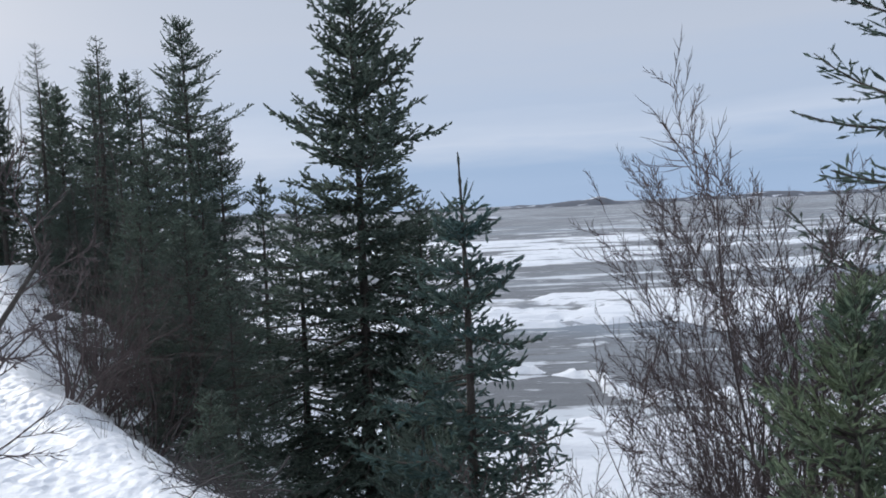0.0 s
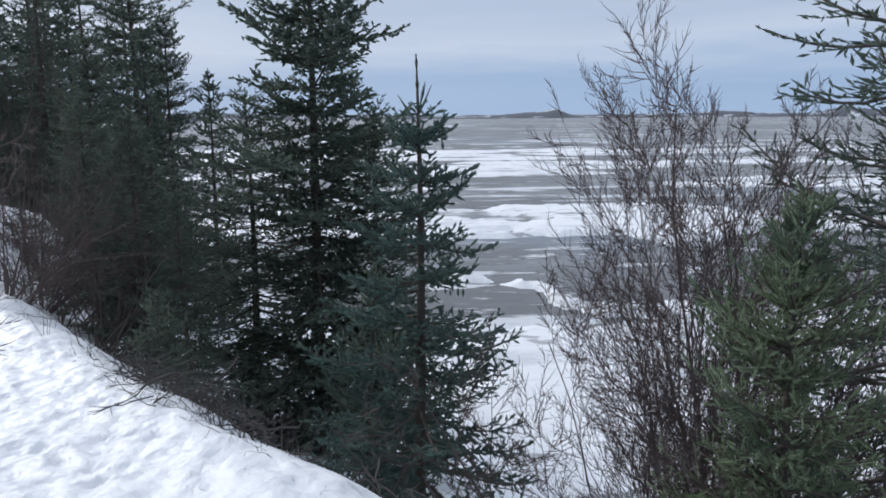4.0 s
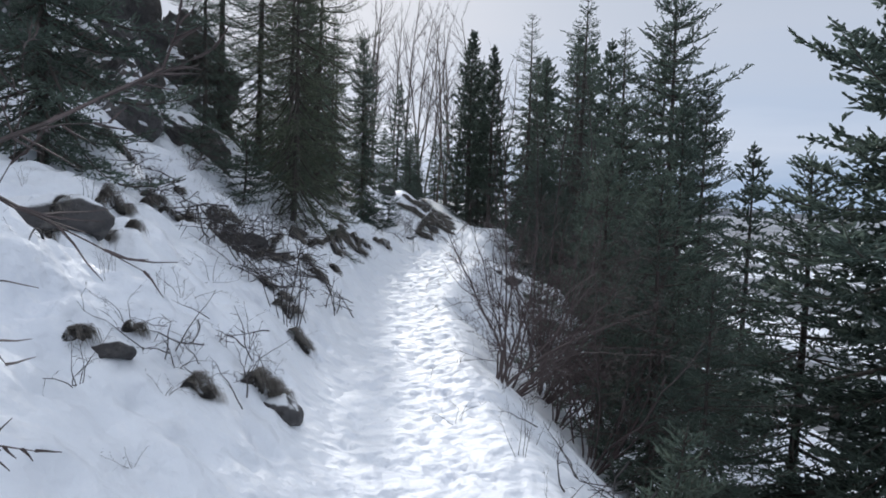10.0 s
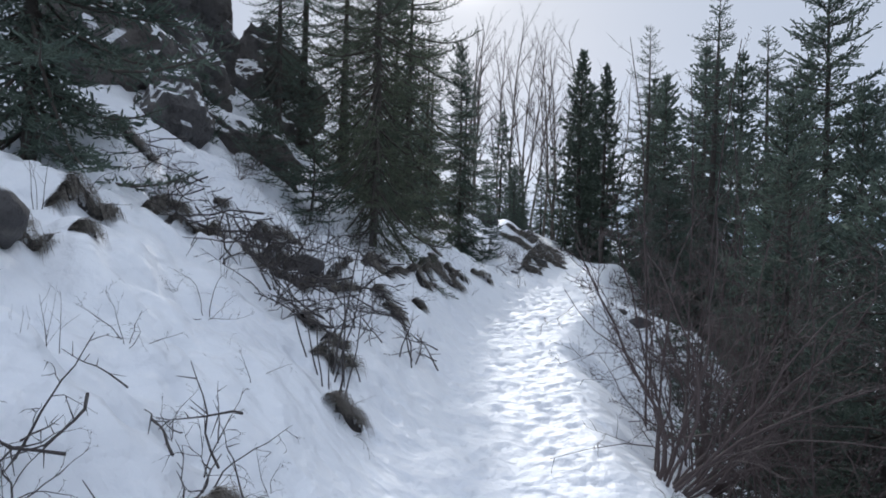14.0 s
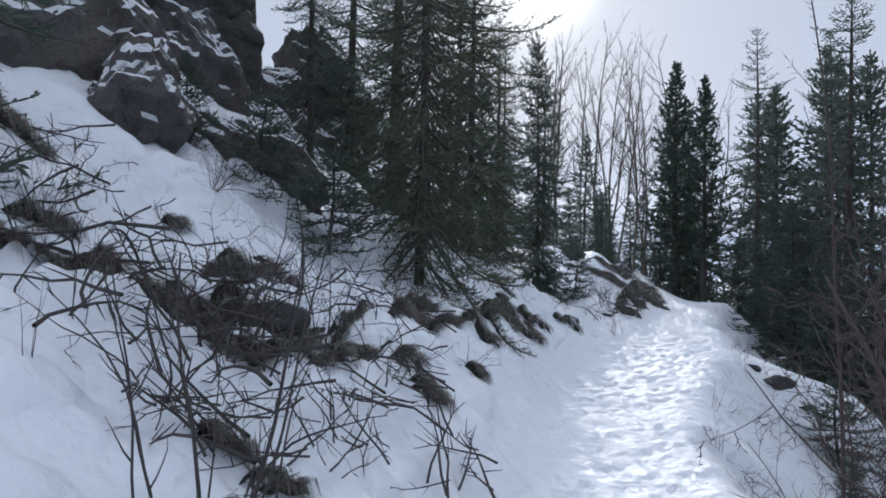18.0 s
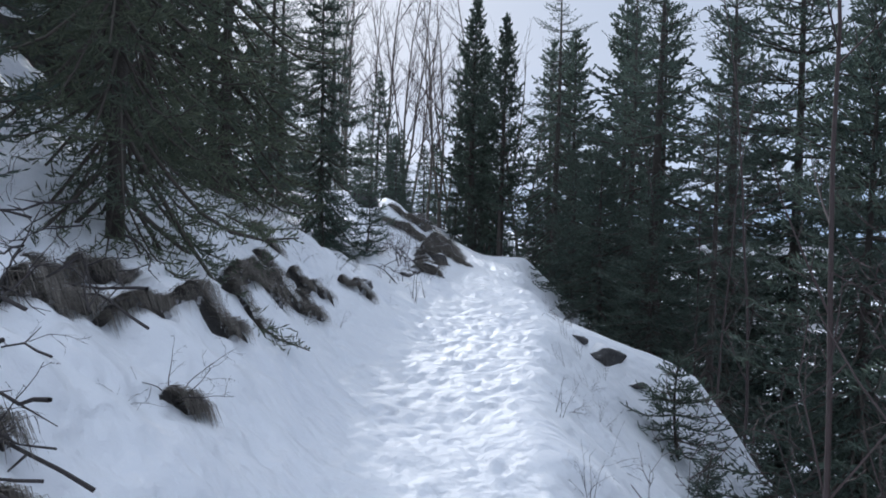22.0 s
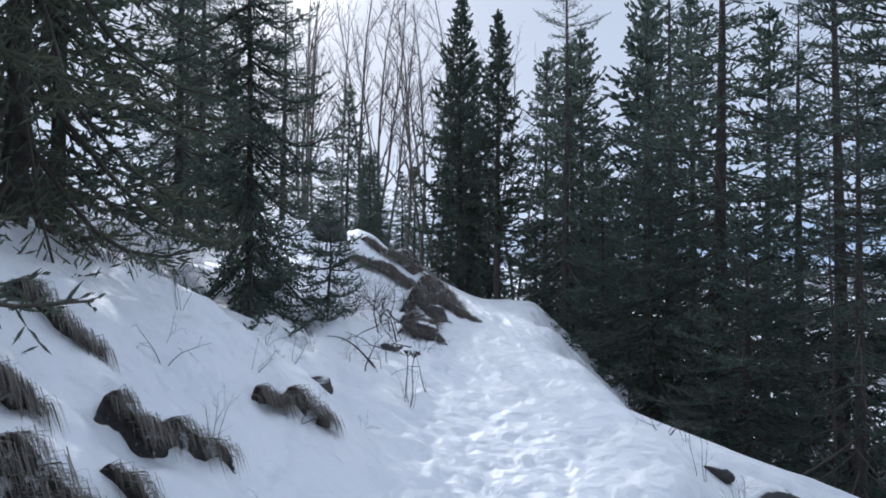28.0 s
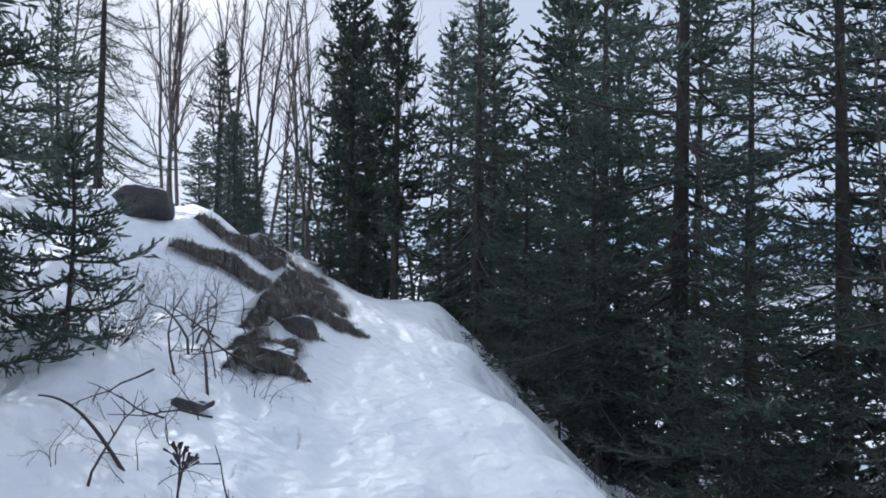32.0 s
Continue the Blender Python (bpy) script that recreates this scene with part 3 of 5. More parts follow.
def needles(seg0, seg1, per_m, length, width, rng, spread=0.85):
    """Needles as slim triangles round the twigs from seg0 to seg1."""
    ln = np.linalg.norm(seg1 - seg0, axis=1)
    count = np.maximum((ln * per_m + rng.random(len(ln))).astype(int), 1)
    k = np.repeat(np.arange(len(ln)), count)
    t = rng.random(len(k))[:, None]
    ax = unit(seg1 - seg0)[k]
    base = seg0[k] + (seg1 - seg0)[k] * t
    rnd = unit(rng.normal(size=(len(k), 3)))
    side = unit(rnd - ax * (rnd * ax).sum(1, keepdims=True))
    way = unit(ax * (1.15 - spread) + side * spread)
    across = unit(np.cross(way, rng.normal(size=(len(k), 3))))
    ll = length * (0.7 + 0.6 * rng.random(len(k)))[:, None]
    a, b, c = base - across * width * 0.5, base + across * width * 0.5, base + way * ll
    v = np.stack([a, b, c], 1).reshape(-1, 3)
    return v, np.arange(len(v)).reshape(-1, 3)


def blades(seg0, seg1, width, rng):
    """Each twig's thick brush of needles as two crossed slim kites."""
    ax = unit(seg1 - seg0)
    rnd = unit(rng.normal(size=ax.shape))
    s1 = unit(rnd - ax * (rnd * ax).sum(1, keepdims=True))
    s2 = np.cross(ax, s1)
    root, tip = seg0 - ax * width * 0.2, seg1 + ax * width * 0.55
    wide = seg0 + (seg1 - seg0) * rng.uniform(0.35, 0.7, (len(ax), 1))
    w = (width * (0.42 + 0.26 * rng.random(len(ax))))[:, None]
    out = []
    for s in (s1, s2):
        out += [np.stack([root, wide - s * w, tip], 1), np.stack([root, tip, wide + s * w], 1)]
    v = np.stack(out, 1).reshape(-1, 3)
    return v, np.arange(len(v)).reshape(-1, 3)


def conifer(seed, height, radius, clear=0.03, density=15, rise=52, fall=-12, shape=0.8, top_bare=0.25, station=0.17, per_m=42, nlen=0.045, nwid=0.02,
            trunk_r=None, twig=0.62, sway=0.05, foliage_from=0.18, fluff=0.38, sub=0.11, uneven=0.25, brush=0.035, tip=(0.07, 0.17), gap=0.0):
    """Meshes of a spruce or pine: trunk, limbs and foliage, standing at the origin."""
    rng = np.random.default_rng(seed)
    trunk_r = trunk_r or 0.010 * height + 0.015
    zs = np.linspace(-0.8, height, 22)
    bend = np.stack([sway * np.sin(zs / height * 4 + seed), sway * np.cos(zs / height * 3 + seed * 2), zs], 1)
    rr = trunk_r * np.clip(1 - zs / height, 0.0, 1.05) ** 0.85 + 0.006
    tv, tf = pipe(bend, rr, 9)
    at = lambda z: np.array([np.interp(z, zs, bend[:, 0]), np.interp(z, zs, bend[:, 1]), z])
    limb0, limb1, lr0, lr1, tw0, tw1, arms = [], [], [], [], [], [], []
    total = int(density * height * (1 - clear))
    lo = height * clear + 0.1
    az = rng.random() * 6
    for k in range(total):
        f = (k + rng.random()) / total
        z = lo + (height - top_bare - lo) * (1 - (1 - f) ** 1.12)
        if gap:
            z = lo + (round((z - lo) / gap) + rng.normal(0, 0.16)) * gap
            z = min(z, height - top_bare * 0.8)
        u = (height - z) / height
        az += 2.4 + rng.normal(0, 0.25)
        lump = 1 + uneven * math.sin(az * 2 + z * 1.3 + seed) * math.sin(z * 2.1 + seed * 3)
        L = radius * min(1.0, u / 0.82) ** shape * lump * rng.uniform(0.5, 1.15) + 0.07
        e = radians(fall + (rise - fall) * (1 - min(1, u / 0.75)) ** 1.3 + rng.normal(0, 8))
        h = np.array([math.cos(az), math.sin(az), 0.0])
        side = np.array([-h[1], h[0], 0])
        b = at(z)
        m = 6
        r = np.linspace(0, 1, m + 1)
        sag = 0.15 * L * min(1, u * 1.6)
        up = L * r * math.sin(e) - sag * np.sin(r * math.pi * 0.75) + 0.24 * L * np.clip(r - 0.5, 0, 1) ** 1.4
        pts = b + np.outer(L * r * math.cos(e), h) + np.outer(up, [0, 0, 1]) + np.outer(rng.normal(0, 0.08) * L * r ** 2, side)
        rad = (0.005 + 0.009 * L) * (1 - 0.85 * r) + 0.0015
        arms.append((pts, rad))
        start = foliage_from if L > 0.7 else 0.05
        tw0 += list(pts[3:-1]); tw1 += list(pts[4:])
        for q in np.arange(start * L, L, station):
            g = q / L
            i = min(int(g * m), m - 1)
            p = pts[i] + (pts[i + 1] - pts[i]) * (g * m - i)
            tang = (pts[i + 1] - pts[i]) / np.linalg.norm(pts[i + 1] - pts[i])
            for sg in (-1, 1):
                if rng.random() < 0.08:
                    continue
                tl = (min(0.5 * (L - q), twig) + 0.09) * rng.uniform(0.6, 1.15)
                spread = radians(rng.uniform(35, 62))
                way = tang * math.cos(spread) + side * sg * math.sin(spread) + np.array([0, 0, rng.normal(0.06, fluff)])
                way /= np.linalg.norm(way)
                p2 = p + way * tl * 0.55
                p3 = p2 + (way + np.array([0, 0, 0.2])) * tl * 0.45
                tw0 += [p, p2]; tw1 += [p2, p3]
                if tl > 0.18:
                    for o in np.arange(0.07, tl, sub):
                        w2 = way * 0.6 + unit(rng.normal(size=3) + np.array([0, 0, 0.25])) * 0.75
                        w2 /= np.linalg.norm(w2)
                        c = p + way * o
                        tw0.append(c); tw1.append(c + w2 * rng.uniform(*tip))
    for k in range(3):
        a = k * 2.1 + seed
        w = np.array([math.cos(a) * 0.55, math.sin(a) * 0.55, 0.8])
        base = at(height - top_bare * (0.9 + 0.2 * rng.random()))
        tw0.append(base); tw1.append(base + w * top_bare * 0.6)
        limb0.append(base); limb1.append(base + w * top_bare * 0.6); lr0.append(0.008); lr1.append(0.004)
    for f in (0.0, 0.33, 0.66):
        tw0.append(at(height - top_bare * (1 - f))); tw1.append(at(height - top_bare * (0.67 - f)))
    tw0, tw1 = np.array(tw0), np.array(tw1)
    arms += [(np.stack([p, (p + q) / 2, q]), np.array([a, (a + c) / 2, c])) for p, q, a, c in zip(limb0, limb1, lr0, lr1)]
    nv, nf = needles(tw0, tw1, per_m, nlen, nwid, rng)
    bv, bf = blades(tw0, tw1, brush, rng)
    nv, nf = np.concatenate([nv, bv]), np.concatenate([nf, bf + len(nv)])
    return (tv, tf), arms, (nv, nf)


def tree_meshes(name, data, needle_mat, single=False):
    """Trunk, limbs (each by itself where single) and crown."""
    trunk, arms, crown = data
    limbs = [pipe(p, r, 4) for p, r in arms]
    if not single:
        v, f, n = [], [], 0
        for pv, pf in limbs:
            v.append(pv)
            f.append(pf + n)
            n += len(pv)
        limbs = [(np.concatenate(v), np.concatenate(f))]
    return mesh_from(name + "_trunk", *trunk, M_BARK, True), [mesh_from(name + "_limb", *q, M_LIMB, True) for q in limbs], mesh_from(name + "_crown", *crown, needle_mat)


def plant_tree(name, meshes, height, x, y, turn, top, width, label, group=""):
    z = ground_at(x, y) - 0.05
    sz = (top - z) / height
    t = thing(name, pose(x, y, z, 0, 0, turn) @ Matrix.Diagonal((width * sz, width * sz, sz, 1)), label, "tree", group)
    part("trunk", meshes[0], t)
    if len(meshes[1]) == 1:
        tagged(part("branchwork", meshes[1][0], t), kind="stuff")
    else:
        for me in meshes[1]:
            part("limb", me, t)
    tagged(part("crown", meshes[2], t), kind="stuff")
    return t


def bare(seed, height, stems=4, spread=25, r0=0.02, levels=3, curl=0.25, up=0.25, first=0.25, kids=7, ratio=0.48, angle=38, tilt=(0, 0), tip_r=0.0025):
    """A leafless bush or tree: a list of stems, each points and radii, and the sticks of its twigs."""
    rng = np.random.default_rng(seed)
    trunks, sticks = [], ([], [], [], [])

    def grow(p, way, length, rad, level):
        n = 9 if level == 0 else 4 if level == 1 else 3
        pts, dirs = [p], []
        w = way / np.linalg.norm(way)
        for i in range(n):
            w = w + rng.normal(0, curl / n ** 0.5, 3) + np.array([0, 0, up / n])
            w /= np.linalg.norm(w)
            dirs.append(w)
            pts.append(pts[-1] + w * length / n)
        rads = rad * (1 - 0.75 * np.linspace(0, 1, n + 1))
        if level == 0:
            trunks.append((pts, rads))
        else:
            for i in range(n):
                for lst, v in zip(sticks, (pts[i], pts[i + 1], rads[i], rads[i + 1])):
                    lst.append(v)
        if level >= levels:
            return
        count = max(2, int(kids * (1.0 if level == 0 else 0.7)))
        for k in range(count):
            f = (first if level == 0 else 0.15) + (1 - (first if level == 0 else 0.15)) * (k + rng.random()) / count
            i = min(int(f * n), n - 1)
            q = pts[i] + (pts[i + 1] - pts[i]) * (f * n - i)
            rnd = rng.normal(size=3)
            rnd -= dirs[i] * rnd.dot(dirs[i])
            rnd /= np.linalg.norm(rnd)
            an = radians(rng.normal(angle, 9))
            grow(q, dirs[i] * math.cos(an) + rnd * math.sin(an), length * ratio * rng.uniform(0.6, 1.2) * (1.15 - 0.6 * f), max(rads[i] * 0.55, tip_r), level + 1)

    for s in range(stems):
        az = s * 2 * math.pi / max(stems, 1) + rng.normal(0, 0.4)
        tl = radians(abs(rng.normal(spread, spread * 0.35))) if stems > 1 else radians(rng.normal(0, 3))
        way = np.array([math.cos(az) * math.sin(tl) + tilt[0], math.sin(az) * math.sin(tl) + tilt[1], math.cos(tl)])
        k = 0.06 * (stems > 1)
        grow(np.array([math.cos(az) * k, math.sin(az) * k, -0.15]), way, height * rng.uniform(0.75, 1.05), r0 * rng.uniform(0.7, 1.15), 0)
    return trunks, sticks


def bare_meshes(name, data, mat_stem, mat_twig, sides=3):
    trunks, sticks = data
    return [mesh_from(name + "_stem", *pipe(p, r, 7), mat_stem, True) for p, r in trunks], (mesh_from(name + "_twigs", *tubes(*sticks, sides), mat_twig) if sticks[0] else None)


def plant_bare(name, meshes, x, y, turn, size, label, category="bush", group="", lean=(0, 0), z=None):
    z = ground_at(x, y) if z is None else z
    t = thing(name, pose(x, y, z, lean[0], lean[1], turn) @ Matrix.Diagonal((*size, 1)), label, category, group)
    for me in meshes[0]:
        part("stem", me, t)
    if meshes[1]:
        tagged(part("twigwork", meshes[1], t), kind="stuff")
    return t


# the spruces and pines, each kind grown once: meshes and height
def kind_of(name, needle_mat, seed, height, *a, **k):
    return tree_meshes(name, conifer(seed, height, *a, **k), needle_mat, name in ("main", "small", "open", "thin", "pine", "young", "lacy")), height


KIND = {
    "main": kind_of("main", M_NEEDLE, 11, 11.5, 2.6, density=18, rise=44, fall=-8, shape=0.5, per_m=7, nlen=0.034, nwid=0.010, top_bare=0.3, station=0.13, sub=0.085, uneven=0.45, brush=0.044, foliage_from=0.08, fluff=0.26, tip=(0.05, 0.12), gap=0.42),
    "small": kind_of("small", M_NEEDLE_B, 23, 5.2, 1.45, density=19, rise=40, fall=-6, shape=0.95, per_m=60, nlen=0.026, nwid=0.006, top_bare=0.62, station=0.10, sub=0.065, twig=0.30, fluff=0.22, brush=0.03, tip=(0.05, 0.10), gap=0.34, uneven=0.35),
    "tall": kind_of("tall", M_NEEDLE, 37, 13.0, 3.0, density=17, rise=48, fall=-12, shape=0.62, per_m=6, nlen=0.035, nwid=0.011, station=0.18, sub=0.12, brush=0.037, uneven=0.4, fluff=0.3, gap=0.5),
    "thin": kind_of("thin", M_NEEDLE, 41, 12.0, 2.5, density=11, rise=30, fall=-14, shape=0.68, per_m=3, nlen=0.03, nwid=0.009, trunk_r=0.16, foliage_from=0.22, fluff=0.2, brush=0.024, station=0.14, sub=0.075, tip=(0.06, 0.14), gap=0.42, uneven=0.4),
    "lacy": kind_of("lacy", M_NEEDLE, 43, 12.0, 2.7, density=11, rise=38, fall=-22, shape=0.66, per_m=16, nlen=0.026, nwid=0.009, trunk_r=0.14, foliage_from=0.15, fluff=0.22, brush=0.017, station=0.17, sub=0.085, tip=(0.06, 0.15), gap=0.36, uneven=0.4),
    "pine": kind_of("pine", M_NEEDLE_P, 53, 10.0, 1.9, clear=0.2, density=14, rise=60, fall=15, shape=0.6, per_m=10, nlen=0.09, nwid=0.016, twig=0.3, foliage_from=0.25, trunk_r=0.14, station=0.17, brush=0.065),
    "dark": kind_of("dark", M_NEEDLE, 67, 9.0, 3.0, clear=0.03, density=20, rise=40, fall=-16, shape=0.55, foliage_from=0.05, per_m=12, nlen=0.028, nwid=0.009, trunk_r=0.11, station=0.17, sub=0.11, brush=0.03, fluff=0.24, gap=0.33),
    "skirt": kind_of("skirt", M_NEEDLE_O, 69, 8.5, 2.7, clear=0.0, density=17, rise=40, fall=-27, shape=0.5, foliage_from=0.2, per_m=22, nlen=0.024, nwid=0.007, trunk_r=0.12, station=0.15, sub=0.085, brush=0.018, fluff=0.22, gap=0.36, uneven=0.4),
    "mid": kind_of("mid", M_NEEDLE, 68, 9.0, 2.8, density=17, rise=42, fall=-14, shape=0.62, per_m=6, nlen=0.032, nwid=0.010, trunk_r=0.11, station=0.18, sub=0.12, brush=0.033, fluff=0.28, gap=0.36),
    "far": kind_of("far", M_NEEDLE, 61, 10.0, 2.5, density=14, rise=44, fall=-14, shape=0.74, per_m=1, nlen=0.06, nwid=0.022, station=0.28, sub=0.22, brush=0.066, gap=0.42),
    "bushy": kind_of("bushy", M_NEEDLE_G, 71, 3.8, 1.3, density=42, rise=50, fall=0, shape=0.72, per_m=80, nlen=0.022, nwid=0.006, station=0.10, twig=0.24, top_bare=0.16, brush=0.022, tip=(0.04, 0.09), sub=0.08, gap=0.22, uneven=0.4),
    "open": kind_of("open", M_NEEDLE, 83, 8.2, 1.7, trunk_r=0.055, density=13, rise=34, fall=-16, shape=0.4, per_m=80, nlen=0.020, nwid=0.005, twig=0.34, foliage_from=0.22, station=0.13, fluff=0.25, brush=0.019, tip=(0.05, 0.12), sub=0.09, uneven=0.45, gap=0.4),
    "young": kind_of("young", M_NEEDLE, 97, 1.8, 0.75, density=30, rise=42, fall=5, shape=0.85, per_m=60, nlen=0.02, nwid=0.005, station=0.09, twig=0.2, top_bare=0.15, trunk_r=0.02, brush=0.02, fluff=0.22, gap=0.2),
}
SPRUCE = "dark green spruce on the snowy slope"
LOW = "dark spruce above the path with low sweeping boughs"
FOREST = "dark spruce standing in the dense wood"
UNDER = "low dense spruce just below the edge of the path"
YOUNG = "little spruce standing in the snow beside the path"
TREES = [
    ("main", -1.75, 15.4, 20, 6.1, 1.12, "tall dark green spruce with upturned branch tips below the path"),
    ("small", 0.17, 8.16, 50, 2.15, 1.0, "young spruce with a long bare leading shoot"),
    ("mid", -3.4, 17.0, 0, 2.1, 1.15, SPRUCE),
    ("mid", -0.5, 15.9, 60, 1.8, 1.1, SPRUCE),
    ("mid", -4.8, 13.8, 100, 1.6, 1.1, SPRUCE),
    ("mid", -3.7, 12.6, 150, 0.3, 1.0, SPRUCE),
    ("mid", -6.2, 15.2, 190, 2.0, 1.0, SPRUCE),
    ("tall", -10.0, 29.6, 0, 9.6, 1.0, "large dense dark spruce on the slope towards the sea"),
    ("tall", -8.3, 28.2, 130, 5.2, 1.0, "dense dark spruce beside a larger one"),
    ("thin", -12.9, 28.5, 80, 8.7, 1.0, "spruce with a stout bare lower trunk and thin boughs"),
    ("thin", -11.0, 27.7, 200, 7.2, 0.9, "slender spruce with thin open boughs"),
    ("lacy", -18.0, 33.8, 10, 9.9, 0.9, FOREST),
    ("pine", -22.6, 36.0, 40, 10.0, 1.0, "narrow pine with tufted needles at the end of the path"),
    ("pine", -20.8, 35.2, 140, 8.9, 0.9, "narrow pine with tufted needles at the end of the path"),
    ("skirt", -12.5, 13.95, 30, 7.0, 0.72, LOW),
    ("skirt", -14.85, 17.0, 110, 8.0, 0.72, LOW), ("skirt", -13.9, 15.2, 200, 7.6, 0.75, LOW), ("lacy", -16.4, 16.4, 20, 9.5, 0.9, LOW), ("lacy", -17.5, 17.4, 140, 10.0, 0.9, LOW), ("lacy", -16.0, 14.4, 250, 9.0, 0.8, LOW), ("lacy", -18.6, 16.9, 70, 11.5, 1.0, "tall spruce standing against the foot of the cliff"),
    ("dark", -15.9, 19.9, 210, 5.8, 0.6, "spruce on the bank with a bare trunk foot"),
    ("dark", -11.01, 8.11, 250, 7.4, 0.95, LOW),
    ("dark", -7.9, 20.0, 320, 3.6, 0.8, SPRUCE),
    ("bushy", 2.52, 4.45, 0, 1.05, 0.76, "bushy green spruce just below the path"),
    ("open", 3.85, 5.4, 60, 4.5, 1.0, "sparse spruce with open bare boughs"),
    ("open", 5.0, 6.5, 200, 3.6, 1.0, "sparse spruce lower down on the slope"),
    ("mid", -12.0, 25.4, 30, 1.6, 1.3, UNDER), ("mid", -13.9, 27.6, 150, 2.8, 1.2, UNDER), ("mid", -15.6, 29.9, 260, 3.0, 1.1, UNDER),
    ("young", -9.93, 20.05, 0, -0.68, 1.2, YOUNG), ("young", -9.2, 18.7, 70, -1.5, 1.1, "small spruce with browned needles below the path"),
    ("young", -2.7, 8.2, 40, -0.3, 0.9, YOUNG),
    ("young", -0.4, 9.8, 90, -0.4, 0.7, "thin young spruce with browned needles on the slope"),
    ("lacy", -14.6, 31.6, 40, 8.5, 0.9, FOREST), ("far", -16.0, 34.8, 80, 9.0, 0.9, FOREST), ("lacy", -12.0, 33.0, 120, 7.0, 1.0, FOREST), ("lacy", -10.6, 24.6, 50, 3.4, 1.1, SPRUCE), ("far", -23.6, 38.6, 15, 9.0, 1.0, FOREST), ("far", -18.6, 36.6, 75, 8.5, 1.0, FOREST), ("mid", -21.9, 35.2, 0, 2.6, 1.0, FOREST), ("mid", -23.2, 35.8, 60, 2.9, 0.9, FOREST), ("mid", -20.3, 37.0, 120, 2.4, 1.0, FOREST), ("mid", -24.6, 34.2, 90, 3.2, 0.9, FOREST),
    ("far", -24.4, 41.5, 10, 5.0, 1.2, FOREST), ("far", -26.6, 44.0, 60, 5.5, 1.2, FOREST), ("far", -28.4, 41.0, 130, 5.0, 1.2, FOREST), ("far", -30.5, 38.6, 200, 5.5, 1.2, FOREST), ("far", -21.4, 46.0, 270, 6.5, 1.2, FOREST), ("far", -31.0, 46.0, 320, 6.0, 1.3, FOREST),
    ("far", -25.0, 40.0, 160, 9.0, 1.0, FOREST), ("far", -20.0, 39.5, 200, 9.0, 1.0, FOREST), ("far", -17.2, 39.0, 240, 9.5, 1.0, FOREST),
    ("far", -22.5, 43.0, 280, 10.0, 1.0, FOREST), ("far", -13.5, 39.0, 320, 9.0, 1.0, FOREST), ("far", -27.0, 35.5, 0, 7.5, 1.0, FOREST),
    ("lacy", -20.8, 25.6, 30, 7.0, 1.0, FOREST), ("lacy", -18.8, 21.8, 70, 7.0, 0.9, FOREST), ("far", -23.0, 25.0, 110, 7.5, 1.0, FOREST),
    ("far", -21.6, 29.6, 150, 3.8, 1.0, FOREST), ("far", -25.3, 34.8, 15, 4.8, 1.1, FOREST), ("far", -22.9, 31.0, 85, 4.0, 1.1, FOREST), ("far", -24.0, 32.8, 190, 4.3, 1.0, FOREST), ("far", -26.5, 29.5, 230, 7.0, 1.0, FOREST),
    ("far", -6.0, 24.5, 20, 3.0, 1.0, SPRUCE), ("far", -15.2, 36.5, 65, 9.0, 1.0, FOREST),
    ("far", -17.0, 18.6, 5, 8.0, 0.9, LOW), ("lacy", -17.8, 20.6, 95, 7.0, 0.9, LOW), ("young", -13.4, 11.3, 10, 3.2, 0.9, YOUNG), ("young", -12.75, 11.95, 80, 2.75, 1.3, YOUNG), ("young", -12.4, 12.6, 200, 2.2, 1.4, YOUNG), ("young", -15.5, 20.7, 200, 1.6, 0.9, YOUNG), ("far", -7.0, 21.5, 45, 4.0, 0.9, SPRUCE),
]
GROUP = "conifers along the path"
for kind, x, y, turn, top, width, label in TREES:
    plant_tree("pine_tree" if kind == "pine" else "spruce_tree", *KIND[kind], x, y, turn, top, width, label, GROUP)

# leafless trees and bushes
BARE = {
    "birch": bare_meshes("birch", bare(5, 12.5, 1, 0, 0.09, 3, 0.14, 0.25, 0.3, 13, 0.30, 30), M_BIRCH, M_TWIG),
    "birch_b": bare_meshes("birch_b", bare(6, 11.5, 2, 6, 0.08, 3, 0.16, 0.25, 0.25, 10, 0.32, 30), M_BIRCH, M_TWIG),
    "shrub": bare_meshes("shrub", bare(15, 5.0, 8, 24, 0.021, 3, 0.24, 0.3, 0.08, 15, 0.42, 36, tip_r=0.0036), M_TWIG, M_TWIG),
    "trailbush": bare_meshes("trailbush", bare(25, 2.8, 13, 34, 0.016, 3, 0.6, 0.18, 0.12, 7, 0.46, 42, (0.4, 0.25), 0.003), M_TWIG, M_TWIG),
    "bankbush": bare_meshes("bankbush", bare(55, 2.1, 10, 30, 0.015, 3, 0.35, 0.3, 0.12, 8, 0.42, 36, (0.08, 0.05), tip_r=0.0028), M_TWIG, M_TWIG),
    "alder": bare_meshes("alder", bare(77, 2.5, 3, 12, 0.03, 3, 0.22, 0.15, 0.15, 10, 0.42, 38, (0.13, 0.42), 0.003), M_BARK, M_TWIG),
    "canes": bare_meshes("canes", bare(35, 1.45, 4, 11, 0.0095, 1, 0.25, 0.3, 0.4, 2, 0.16, 42, tip_r=0.004), M_STALK, M_STALK),
    "edgebush": bare_meshes("edgebush", bare(28, 2.9, 6, 27, 0.020, 3, 0.5, 0.2, 0.15, 9, 0.42, 40, (0.38, 0.2), 0.003), M_TWIG, M_TWIG),
    "pole": bare_meshes("pole", bare(45, 7.0, 1, 0, 0.022, 3, 0.14, 0.2, 0.1, 10, 0.20, 45), M_TWIG, M_TWIG),
}
